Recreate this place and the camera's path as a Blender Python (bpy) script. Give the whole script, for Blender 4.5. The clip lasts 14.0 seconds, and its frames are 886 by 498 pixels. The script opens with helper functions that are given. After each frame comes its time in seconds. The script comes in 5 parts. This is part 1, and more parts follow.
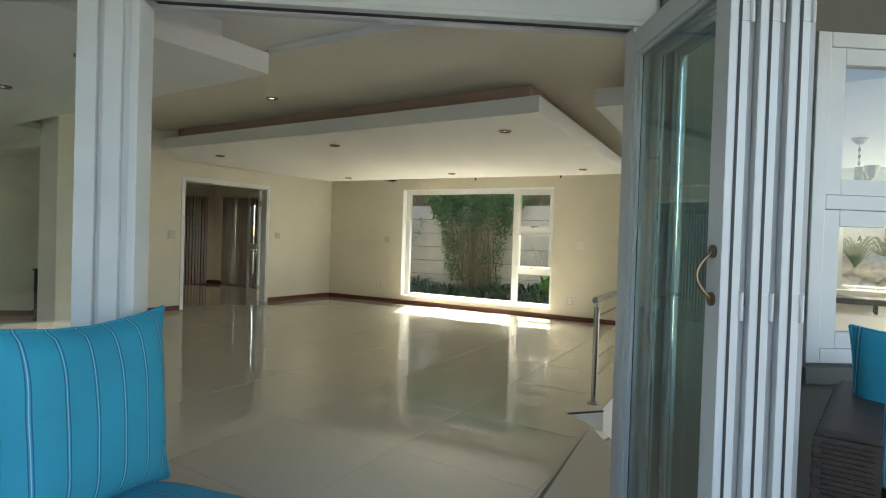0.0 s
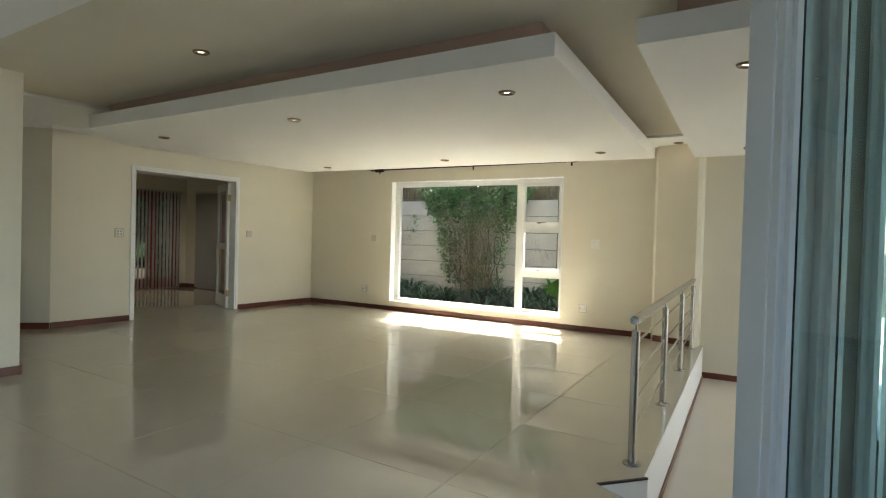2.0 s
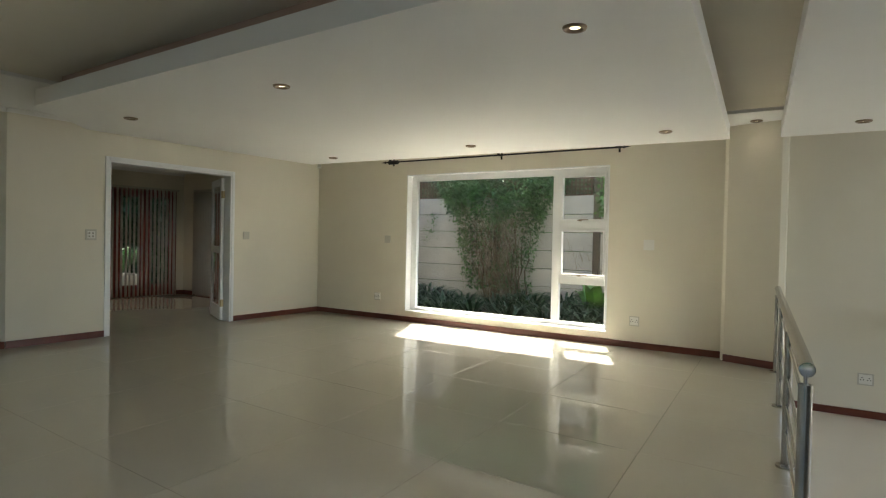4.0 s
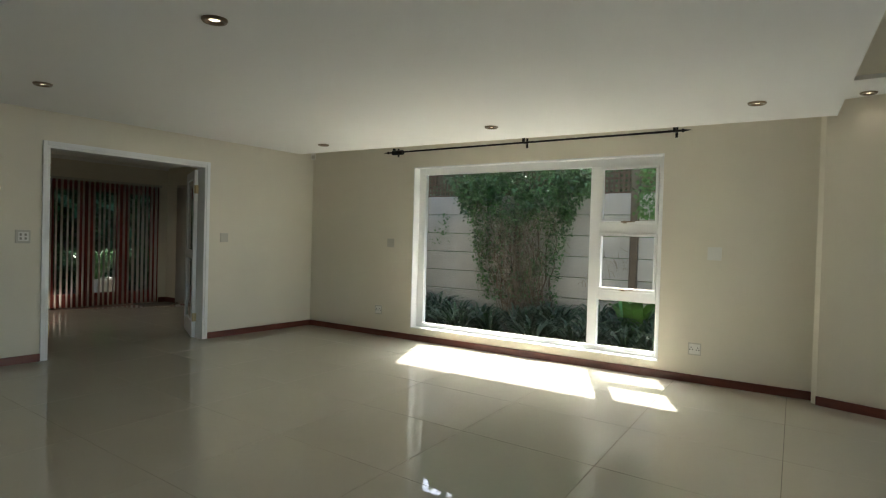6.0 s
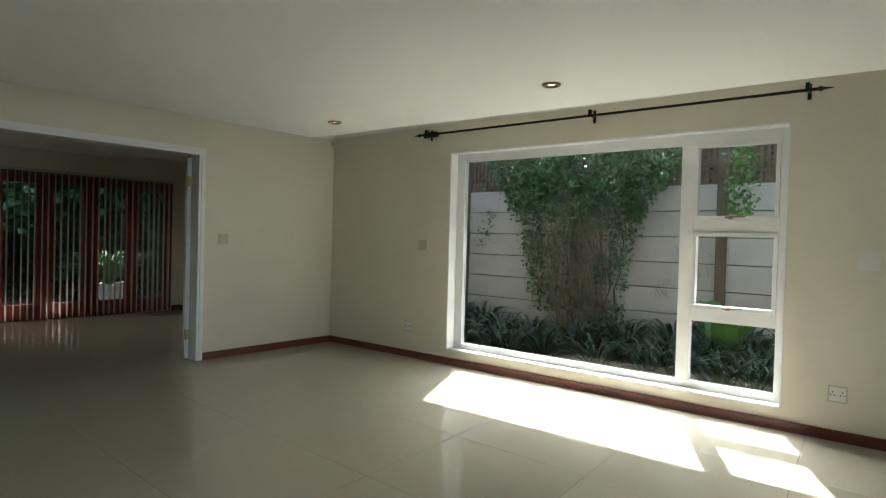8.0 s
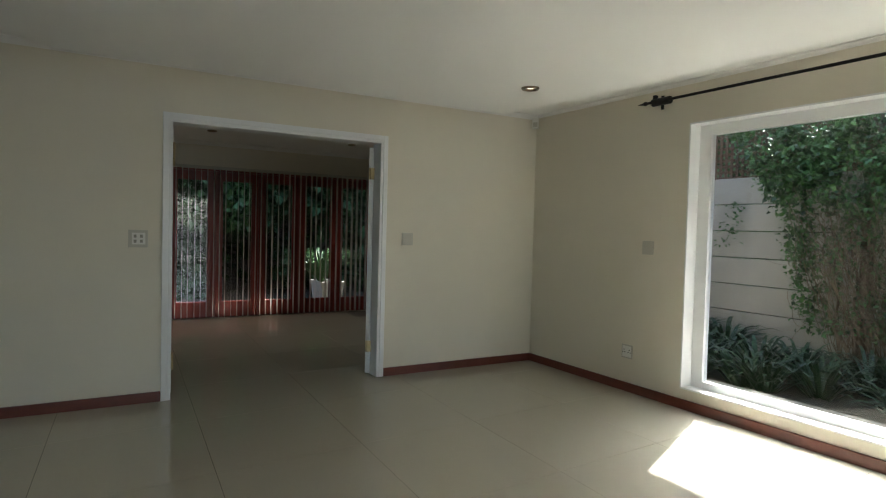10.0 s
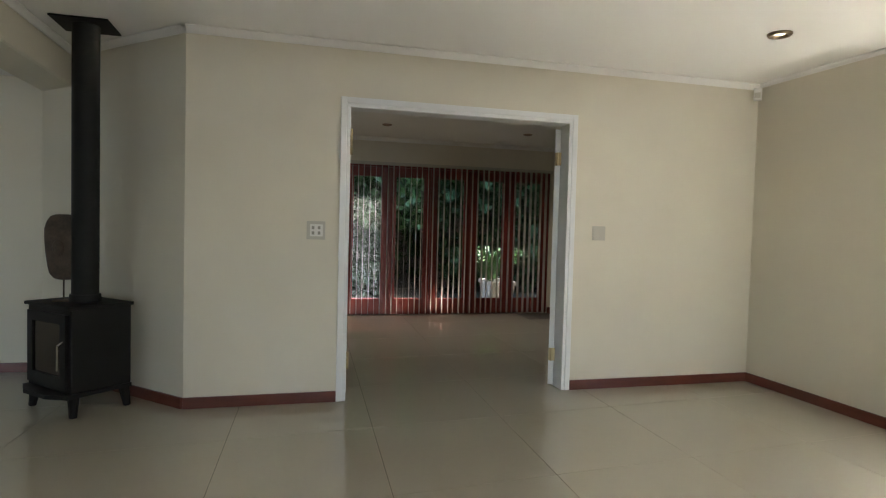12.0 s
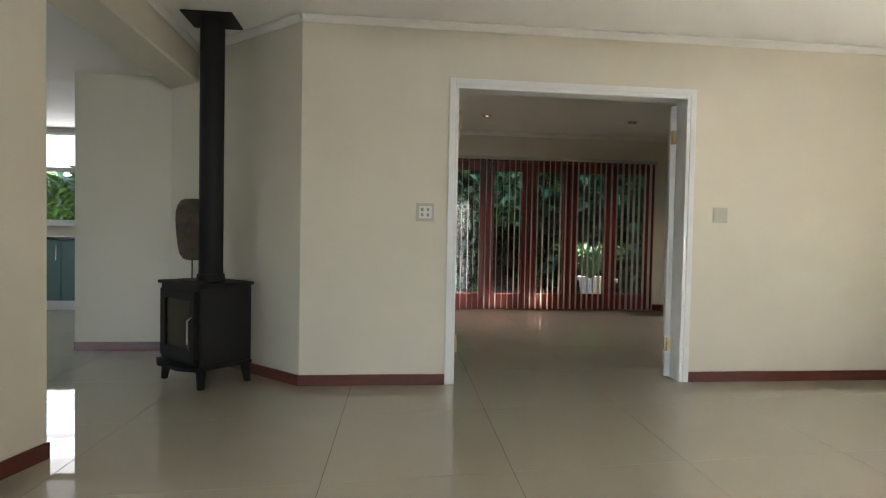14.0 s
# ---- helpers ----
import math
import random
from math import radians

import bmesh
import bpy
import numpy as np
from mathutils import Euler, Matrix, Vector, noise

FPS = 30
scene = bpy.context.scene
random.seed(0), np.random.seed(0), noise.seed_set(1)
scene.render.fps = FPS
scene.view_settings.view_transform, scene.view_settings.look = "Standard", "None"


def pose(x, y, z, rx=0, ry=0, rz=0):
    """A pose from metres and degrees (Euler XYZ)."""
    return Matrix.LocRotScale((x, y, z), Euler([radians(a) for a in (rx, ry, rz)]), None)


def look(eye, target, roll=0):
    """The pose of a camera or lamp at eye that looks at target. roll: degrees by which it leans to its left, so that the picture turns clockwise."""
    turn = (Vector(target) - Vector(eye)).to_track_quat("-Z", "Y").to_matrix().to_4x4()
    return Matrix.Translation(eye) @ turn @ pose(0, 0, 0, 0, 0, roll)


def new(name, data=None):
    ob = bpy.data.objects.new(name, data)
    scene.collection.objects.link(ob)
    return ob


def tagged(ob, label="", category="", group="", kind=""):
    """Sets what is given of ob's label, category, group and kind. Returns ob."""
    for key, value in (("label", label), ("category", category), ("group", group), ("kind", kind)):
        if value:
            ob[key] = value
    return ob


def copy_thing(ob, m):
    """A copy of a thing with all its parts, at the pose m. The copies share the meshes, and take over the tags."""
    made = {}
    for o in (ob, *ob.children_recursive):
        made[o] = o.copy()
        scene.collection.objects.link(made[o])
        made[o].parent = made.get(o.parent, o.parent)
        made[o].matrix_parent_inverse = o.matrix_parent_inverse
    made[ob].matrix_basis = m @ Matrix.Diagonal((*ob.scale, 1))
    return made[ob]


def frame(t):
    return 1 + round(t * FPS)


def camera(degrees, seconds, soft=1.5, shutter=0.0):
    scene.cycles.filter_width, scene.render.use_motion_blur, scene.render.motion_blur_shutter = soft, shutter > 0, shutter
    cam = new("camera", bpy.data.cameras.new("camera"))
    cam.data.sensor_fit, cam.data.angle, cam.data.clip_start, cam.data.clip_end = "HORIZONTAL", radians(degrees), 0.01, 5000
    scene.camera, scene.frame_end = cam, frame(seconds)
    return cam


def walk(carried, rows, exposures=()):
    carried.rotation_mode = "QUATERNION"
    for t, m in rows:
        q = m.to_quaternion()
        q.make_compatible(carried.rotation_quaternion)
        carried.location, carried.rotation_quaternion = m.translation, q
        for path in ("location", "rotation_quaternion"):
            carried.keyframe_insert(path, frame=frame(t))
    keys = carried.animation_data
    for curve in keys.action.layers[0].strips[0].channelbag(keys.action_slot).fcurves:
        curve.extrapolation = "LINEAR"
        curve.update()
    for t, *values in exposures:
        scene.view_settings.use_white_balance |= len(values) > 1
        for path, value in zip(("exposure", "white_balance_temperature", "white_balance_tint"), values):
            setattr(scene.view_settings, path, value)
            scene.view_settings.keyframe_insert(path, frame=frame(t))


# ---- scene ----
cam = camera(73.1, 14.0, 1.15)
PATH = [
    (0, (0.258, 0.282, 1.247), (-0.797, 1.981, 1.213), 1.8),
    (0.5, (0.141, 0.601, 1.233), (-0.917, 2.299, 1.197), 1.7),
    (1, (-0.015, 0.88, 1.227), (-1.074, 2.577, 1.19), 1.6),
    (1.5, (-0.173, 1.172, 1.244), (-1.236, 2.866, 1.206), 1.7),
    (2, (-0.321, 1.471, 1.234), (-1.382, 3.166, 1.197), 1.6),
    (2.5, (-0.488, 1.741, 1.223), (-1.556, 3.432, 1.187), 1.6),
    (3, (-0.717, 2.012, 1.22), (-1.795, 3.696, 1.185), 1.6),
    (3.2, (-0.791, 2.097, 1.218), (-1.871, 3.781, 1.184), 1.4),
    (5.5, (-1.627, 3.264, 1.264), (-2.767, 4.907, 1.227), 1.6),
    (6, (-1.817, 3.587, 1.272), (-2.958, 5.23, 1.238), 1.6),
    (6.5, (-2.036, 3.905, 1.264), (-3.189, 5.539, 1.231), 1.6),
    (7, (-2.248, 4.169, 1.268), (-3.404, 5.8, 1.234), 1.6),
    (7.2, (-2.315, 4.266, 1.25), (-3.474, 5.896, 1.22), 1.6),
    (9.3, (-3.055, 5.463, 1.322), (-4.647, 6.673, 1.257), 1.5),
    (9.5, (-3.136, 5.517, 1.321), (-4.773, 6.664, 1.255), 1.5),
    (10, (-3.425, 5.637, 1.31), (-5.149, 6.649, 1.243), 1.5),
    (10.5, (-3.666, 5.726, 1.299), (-5.457, 6.613, 1.224), 1.6),
    (11, (-3.876, 5.78, 1.283), (-5.728, 6.532, 1.205), 1.5),
    (11.5, (-3.977, 5.748, 1.264), (-5.877, 6.368, 1.181), 1.5),
    (12, (-4.029, 5.698, 1.235), (-5.959, 6.217, 1.159), 1.5),
    (12.5, (-4.055, 5.652, 1.198), (-6.007, 6.081, 1.124), 1.4),
    (13, (-4.074, 5.63, 1.139), (-6.046, 5.96, 1.072), 1.2),
    (13.5, (-4.094, 5.583, 1.087), (-6.074, 5.855, 1.022), 1.2),
    (14, (-4.113, 5.572, 1.059), (-6.099, 5.803, 0.999), 1.1),
]
EXPOSURES = [(0.0, 2.6, 7230, 8), (1.0, 2.72, 7180, 9), (1.7, 2.79, 7110, 10), (3.0, 2.57, 6980, 11), (7.0, 1.99, 6430, 9), (9.5, 1.85, 6380, 10), (10.0, 2.03, 6380, 11), (11.0, 2.5, 6530, 13), (12.0, 2.87, 6630, 16), (14.0, 3.12, 6680, 17)]
walk(cam, [(t, look(eye, target, roll)) for t, eye, target, roll in PATH], EXPOSURES)

# ---- light ----
SUN_WAY = Vector((0.44, -0.96, -1.0))
world = bpy.data.worlds.new("sky")
world.use_nodes = True
scene.world = world
wn = world.node_tree.nodes
sky = wn.new("ShaderNodeTexSky")
sky.sky_type = "NISHITA"
sky.sun_disc = False
sky.sun_elevation = radians(43.4)
sky.sun_rotation = math.atan2(-SUN_WAY.x, -SUN_WAY.y)
world.node_tree.links.new(sky.outputs[0], wn["Background"].inputs[0])
wn["Background"].inputs[1].default_value = 0.15
sun = new("sun", bpy.data.lights.new("sun", "SUN"))
sun.data.energy, sun.data.angle, sun.data.color = 4.0, radians(0.5), (1.0, 0.98, 0.93)
sun.matrix_world = look((0, 0, 20), Vector((0, 0, 20)) + SUN_WAY)


# daylight through the tall glazing of the sunken room and the kitchen window
for nm, at, to, wide, high, watts in (("window_light", (3.22, 8.07, 1.0), (-1.0, 8.07, 1.0), 2.6, 2.4, 6.5), ("window_light", (-12.44, 0.9, 1.68), (0.0, 0.9, 1.2), 3.6, 1.1, 4.5)):
    lamp = new(nm, bpy.data.lights.new(nm, "AREA"))
    lamp.data.shape, lamp.data.size, lamp.data.size_y, lamp.data.energy = "RECTANGLE", wide, high, watts
    lamp.data.color = (0.93, 0.97, 1.0)
    lamp.matrix_world = look(at, to)


# ---- materials ----
def material(name, rgb, rough=0.6, metal=0.0, spread=0.06, scale=6.0, fine=90.0, bump=0.1, depth=0.002, per_object=0.0, spec=0.5, coat=0.0, stretch=(1, 1, 1)):
    """A surface with slow stains and fine grain, in metres."""
    m = bpy.data.materials.new(name)
    m.use_nodes = True
    n, l = m.node_tree.nodes, m.node_tree.links
    p = n["Principled BSDF"]
    p.inputs["Metallic"].default_value = metal
    p.inputs["Specular IOR Level"].default_value = spec
    p.inputs["Coat Weight"].default_value = coat
    p.inputs["Coat Roughness"].default_value = 0.15
    co = n.new("ShaderNodeTexCoord")
    mp = n.new("ShaderNodeMapping")
    mp.inputs["Scale"].default_value = stretch
    l.new(co.outputs["Object"], mp.inputs["Vector"])
    slow, grain = n.new("ShaderNodeTexNoise"), n.new("ShaderNodeTexNoise")
    for t, sc, det in ((slow, scale, 4.0), (grain, fine, 3.0)):
        t.inputs["Scale"].default_value, t.inputs["Detail"].default_value = sc, det
        l.new(mp.outputs[0], t.inputs["Vector"])
    add = n.new("ShaderNodeMath")
    add.operation = "MULTIPLY_ADD"
    add.inputs[1].default_value = 0.35
    l.new(grain.outputs["Fac"], add.inputs[0])
    l.new(slow.outputs["Fac"], add.inputs[2])
    src = add.outputs[0]
    if per_object:
        info = n.new("ShaderNodeObjectInfo")
        more = n.new("ShaderNodeMath")
        more.operation = "MULTIPLY_ADD"
        more.inputs[1].default_value = per_object
        l.new(info.outputs["Random"], more.inputs[0])
        l.new(src, more.inputs[2])
        src = more.outputs[0]
    ramp = n.new("ShaderNodeMapRange")
    ramp.inputs["From Min"].default_value, ramp.inputs["From Max"].default_value = 0.4, 0.95 + per_object
    ramp.inputs["To Min"].default_value, ramp.inputs["To Max"].default_value = 1 - spread, 1 + spread
    l.new(src, ramp.inputs["Value"])
    mul = n.new("ShaderNodeVectorMath")
    mul.operation = "SCALE"
    mul.inputs[0].default_value = rgb
    l.new(ramp.outputs[0], mul.inputs["Scale"])
    l.new(mul.outputs[0], p.inputs["Base Color"])
    rr = n.new("ShaderNodeMapRange")
    rr.inputs["To Min"].default_value, rr.inputs["To Max"].default_value = rough * 0.85, min(1.0, rough * 1.15)
    l.new(slow.outputs["Fac"], rr.inputs["Value"])
    l.new(rr.outputs[0], p.inputs["Roughness"])
    if bump:
        b = n.new("ShaderNodeBump")
        b.inputs["Strength"].default_value, b.inputs["Distance"].default_value = bump, depth
        l.new(grain.outputs["Fac"], b.inputs["Height"])
        l.new(b.outputs[0], p.inputs["Normal"])
    return m


def glass_material(name, rgb=(1, 1, 1), rough=0.0):
    m = bpy.data.materials.new(name)
    m.use_nodes = True
    p = m.node_tree.nodes["Principled BSDF"]
    p.inputs["Base Color"].default_value = (*rgb, 1)
    p.inputs["Transmission Weight"].default_value = 1.0
    p.inputs["Roughness"].default_value = rough
    p.inputs["IOR"].default_value = 1.45
    return m


def glow_material(name, rgb, strength):
    m = bpy.data.materials.new(name)
    m.use_nodes = True
    p = m.node_tree.nodes["Principled BSDF"]
    p.inputs["Base Color"].default_value = (*rgb, 1)
    p.inputs["Emission Color"].default_value = (*rgb, 1)
    p.inputs["Emission Strength"].default_value = strength
    return m


def stripe_material(name, base, dark, light, pitch):
    """Woven cloth with narrow dark and pale stripes along the local z."""
    m = material(name, base, 0.85, spread=0.1, scale=5, fine=500, bump=0.35, depth=0.001)
    n, l = m.node_tree.nodes, m.node_tree.links
    p = n["Principled BSDF"]
    plain = p.inputs["Base Color"].links[0].from_socket
    co = n.new("ShaderNodeTexCoord")
    sep = n.new("ShaderNodeSeparateXYZ")
    l.new(co.outputs["Object"], sep.inputs[0])
    div = n.new("ShaderNodeMath")
    div.operation, div.inputs[1].default_value = "DIVIDE", pitch
    l.new(sep.outputs[0], div.inputs[0])
    fr = n.new("ShaderNodeMath")
    fr.operation = "FRACT"
    l.new(div.outputs[0], fr.inputs[0])
    ramp = n.new("ShaderNodeValToRGB")
    ramp.color_ramp.interpolation = "CONSTANT"
    e = ramp.color_ramp.elements
    e[0].position, e[0].color = 0.0, (0, 0, 0, 1)
    e[1].position, e[1].color = 0.43, (0.5, 0.5, 0.5, 1)
    for pos, v in ((0.46, 0), (0.49, 1.0), (0.515, 0), (0.545, 0.5), (0.575, 0)):
        k = e.new(pos)
        k.color = (v, v, v, 1)
    l.new(fr.outputs[0], ramp.inputs[0])
    last = plain
    for level, col in ((0.5, dark), (1.0, light)):
        cmp_node = n.new("ShaderNodeMath")
        cmp_node.operation = "COMPARE"
        cmp_node.inputs[1].default_value, cmp_node.inputs[2].default_value = level, 0.2
        l.new(ramp.outputs["Color"], cmp_node.inputs[0])
        mix = n.new("ShaderNodeMix")
        mix.data_type = "RGBA"
        mix.inputs["B"].default_value = (*col, 1)
        l.new(cmp_node.outputs[0], mix.inputs["Factor"])
        l.new(last, mix.inputs["A"])
        last = mix.outputs["Result"]
    l.new(last, p.inputs["Base Color"])
    return m


CREAM = material("cream wall paint", (0.7, 0.655, 0.54), 0.75, spread=0.03, scale=1.5, fine=140, bump=0.12)
# reddish brown stands in for the warm shade in the cream ceiling gap
NECK = material("ceiling recess with warm shade in its colour", (0.46, 0.33, 0.26), 0.8, spread=0.04, scale=2, fine=120, bump=0.05)
WHITE = material("white ceiling paint", (0.8, 0.795, 0.76), 0.8, spread=0.02, scale=1.2, fine=120, bump=0.06)
GLOSS = material("white gloss paint", (0.78, 0.79, 0.78), 0.3, spread=0.03, scale=4, fine=60, bump=0.05)
ALU = material("white powder coated frame", (0.5, 0.51, 0.51), 0.35, spread=0.05, scale=5, fine=150, bump=0.03)
ALUGREY = material("grey anodised channel", (0.3, 0.3, 0.3), 0.4, spread=0.05, scale=5, fine=150, bump=0.03)
TILE = material("polished porcelain tile", (0.46, 0.435, 0.36), 0.02, spread=0.03, scale=1.5, fine=30, bump=0.0, per_object=0.03, spec=1.0)
LOWTILE = material("pale tile of the sunken room", (0.64, 0.6, 0.53), 0.3, spread=0.03, scale=2.0, fine=30, bump=0.0)
RAMPTILE = material("porcelain tile of the ramp", (0.44, 0.415, 0.345), 0.06, spread=0.03, scale=1.5, fine=30, bump=0.0, spec=0.9)
GROUT = material("dark grout", (0.1, 0.085, 0.065), 0.9, fine=200)
SKIRT = material("red brown stained skirting", (0.12, 0.03, 0.018), 0.35, spread=0.3, scale=3, fine=40, bump=0.1, stretch=(1, 1, 6))
REDWOOD = material("red stained hardwood", (0.2, 0.03, 0.02), 0.35, spread=0.35, scale=3, fine=40, bump=0.12, stretch=(6, 6, 0.6))
STEEL = material("brushed stainless steel", (0.46, 0.44, 0.41), 0.24, metal=1.0, spread=0.03, scale=3, fine=200, bump=0.0)
BRASS = material("brass hinge", (0.44, 0.35, 0.2), 0.4, metal=1.0, spread=0.15)
BRONZE = material("aged bronze handle", (0.22, 0.17, 0.12), 0.35, metal=1.0, spread=0.2)
BLACKIRON = material("matt black stove iron", (0.01, 0.01, 0.01), 0.6, spread=0.3, scale=8, fine=200, bump=0.2, spec=0.3)
RODBLACK = material("black curtain rod metal", (0.015, 0.014, 0.013), 0.4, metal=0.6, spread=0.2)
PLASTIC = material("white switch plastic", (0.72, 0.71, 0.66), 0.4, spread=0.03, bump=0.0)
PLASTIC_GREY = material("grey switch surround", (0.5, 0.48, 0.41), 0.45, spread=0.04, bump=0.0)
INSERT = material("darker switch insert", (0.3, 0.29, 0.25), 0.5, spread=0.04, bump=0.0)
DARK = material("dark slot", (0.02, 0.02, 0.02), 0.6)
CARVED = material("weathered carved wood", (0.085, 0.062, 0.045), 0.8, spread=0.5, scale=14, fine=80, bump=0.5, depth=0.006)
SLAT = material("beige blind fabric", (0.7, 0.67, 0.62), 0.8, spread=0.06, fine=300)
sn_, sl_ = SLAT.node_tree.nodes, SLAT.node_tree.links
sheer, both = sn_.new("ShaderNodeBsdfTranslucent"), sn_.new("ShaderNodeMixShader")
sheer.inputs["Color"].default_value = (0.75, 0.72, 0.66, 1)
both.inputs[0].default_value = 0.45
sl_.new(sn_["Principled BSDF"].outputs[0], both.inputs[1])
sl_.new(sheer.outputs[0], both.inputs[2])
sl_.new(both.outputs[0], sn_["Material Output"].inputs["Surface"])
CONCRETE = material("precast concrete panel", (0.44, 0.425, 0.375), 0.9, spread=0.18, scale=2.2, fine=60, bump=0.4, depth=0.004, per_object=0.2)
POST = material("stained wall post", (0.12, 0.09, 0.06), 0.85, spread=0.3, scale=5, fine=80, bump=0.3)
LATTICE = material("weathered lattice wood", (0.13, 0.075, 0.045), 0.85, spread=0.3, scale=6, fine=80, bump=0.3)
LEAF = material("creeper leaf", (0.07, 0.17, 0.05), 0.38, spread=0.5, scale=4, fine=40, bump=0.1)
LEAF_PALE = material("young creeper leaf", (0.08, 0.2, 0.035), 0.45, spread=0.4, scale=4, fine=40, bump=0.1)
LEAF_DARK = material("dark strap leaf", (0.025, 0.065, 0.022), 0.4, spread=0.4, scale=5, fine=40, bump=0.1)
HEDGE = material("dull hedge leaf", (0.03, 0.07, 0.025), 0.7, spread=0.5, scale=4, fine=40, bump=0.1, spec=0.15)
STEM = material("dry creeper stem", (0.17, 0.13, 0.085), 0.9, spread=0.3, scale=10, fine=80, bump=0.3)
STEM_DARK = material("old creeper wood", (0.1, 0.075, 0.05), 0.9, spread=0.4, scale=12, fine=80, bump=0.4)
ROCK = material("pale weathered rock", (0.38, 0.35, 0.3), 0.9, spread=0.35, scale=5, fine=40, bump=0.5, depth=0.01)
SOIL = material("garden soil and grass", (0.035, 0.035, 0.02), 0.95, spread=0.4, scale=1.5, fine=25, bump=0.8, depth=0.02)
PAVING = material("grey patio paving", (0.42, 0.38, 0.32), 0.8, spread=0.12, scale=2, fine=60, bump=0.3)
BLUE = stripe_material("turquoise striped cloth", (0.01, 0.24, 0.35), (0.008, 0.085, 0.18), (0.26, 0.42, 0.5), 0.105)
WICKER = material("dark brown synthetic rattan", (0.035, 0.022, 0.018), 0.5, spread=0.4, scale=20, fine=150, bump=0.3)
TEAL = material("teal cabinet lacquer", (0.1, 0.2, 0.2), 0.4, spread=0.05)
STONE = material("dark stone worktop", (0.04, 0.035, 0.03), 0.25, spread=0.3, scale=30)
POT = material("white planter", (0.65, 0.63, 0.58), 0.7, spread=0.1, scale=6)
ROOF = material("roof slab", (0.4, 0.38, 0.35), 0.9)
OUTWALL = material("grey outside plaster", (0.12, 0.117, 0.1), 0.85, spread=0.08, scale=2, fine=80, bump=0.2)
GLASS = glass_material("clear glass", (0.97, 0.99, 0.98))
DOORGLASS = glass_material("green tinted door glass", (0.8, 0.92, 0.9))
FIREGLASS = glass_material("sooty stove glass", (0.25, 0.2, 0.16), 0.1)
LAMPGLOW = glow_material("halogen bulb", (1.0, 0.85, 0.6), 1.4)


# ---- building blocks ----
def quad_box(bm, x0, x1, y0, y1, z0, z1, m=None):
    r = bmesh.ops.create_cube(bm, size=1)
    t = Matrix.Translation(((x0 + x1) / 2, (y0 + y1) / 2, (z0 + z1) / 2)) @ Matrix.Diagonal((x1 - x0, y1 - y0, z1 - z0, 1))
    bmesh.ops.transform(bm, matrix=(m @ t) if m else t, verts=r["verts"])
    return r["verts"]


def prism(bm, poly, z0, z1):
    low = [bm.verts.new((x, y, z0)) for x, y in poly]
    top = [bm.verts.new((x, y, z1)) for x, y in poly]
    k = len(poly)
    bm.faces.new(low[::-1])
    bm.faces.new(top)
    for a in range(k):
        b = (a + 1) % k
        bm.faces.new((low[a], low[b], top[b], top[a]))


def rod(bm, a, b, r0, r1=None, seg=12):
    a, b = Vector(a), Vector(b)
    d = b - a
    r = bmesh.ops.create_cone(bm, cap_ends=True, segments=seg, radius1=r0, radius2=r0 if r1 is None else r1, depth=d.length)
    m = Matrix.Translation((a + b) / 2) @ d.to_track_quat("Z", "Y").to_matrix().to_4x4()
    bmesh.ops.transform(bm, matrix=m, verts=r["verts"])
    return r["verts"]


def ball(bm, c, rx, ry, rz, seg=14):
    r = bmesh.ops.create_uvsphere(bm, u_segments=seg, v_segments=seg // 2 + 2, radius=1)
    bmesh.ops.transform(bm, matrix=Matrix.Translation(c) @ Matrix.Diagonal((rx, ry, rz, 1)), verts=r["verts"])
    return r["verts"]


def bevel(bm, w=0.004, seg=2):
    es = [e for e in bm.edges if len(e.link_faces) == 2 and e.calc_face_angle(0) > 0.6]
    bmesh.ops.bevel(bm, geom=es, offset=w, segments=seg, affect="EDGES", profile=0.7)


def smooth_flat(me, angle=0.6):
    for p in me.polygons:
        p.use_smooth = True
    me.set_sharp_from_angle(angle=angle)


def finish(name, bm, mat, soft=False):
    bmesh.ops.recalc_face_normals(bm, faces=bm.faces[:])
    me = bpy.data.meshes.new(name)
    bm.to_mesh(me)
    bm.free()
    if mat:
        me.materials.append(mat)
    if soft:
        smooth_flat(me)
    return new(name, me)


def part(name, bm, mat, parent, label="", soft=False):
    ob = finish(name, bm, mat, soft)
    ob.parent = parent
    if label:
        ob["label"] = label
    return ob


def thing(name, m, label, category, group="", kind=""):
    ob = new(name)
    ob.matrix_world = m
    return tagged(ob, label, category, group, kind)


def structure(name, bm, mat, label, category="", soft=False):
    return tagged(finish(name, bm, mat, soft), label, category, "", "structure")


def box_part(name, dims, mat, parent, bev=0.0, label="", m=None):
    bm = bmesh.new()
    quad_box(bm, *dims, m)
    if bev:
        bevel(bm, bev)
    return part(name, bm, mat, parent, label)


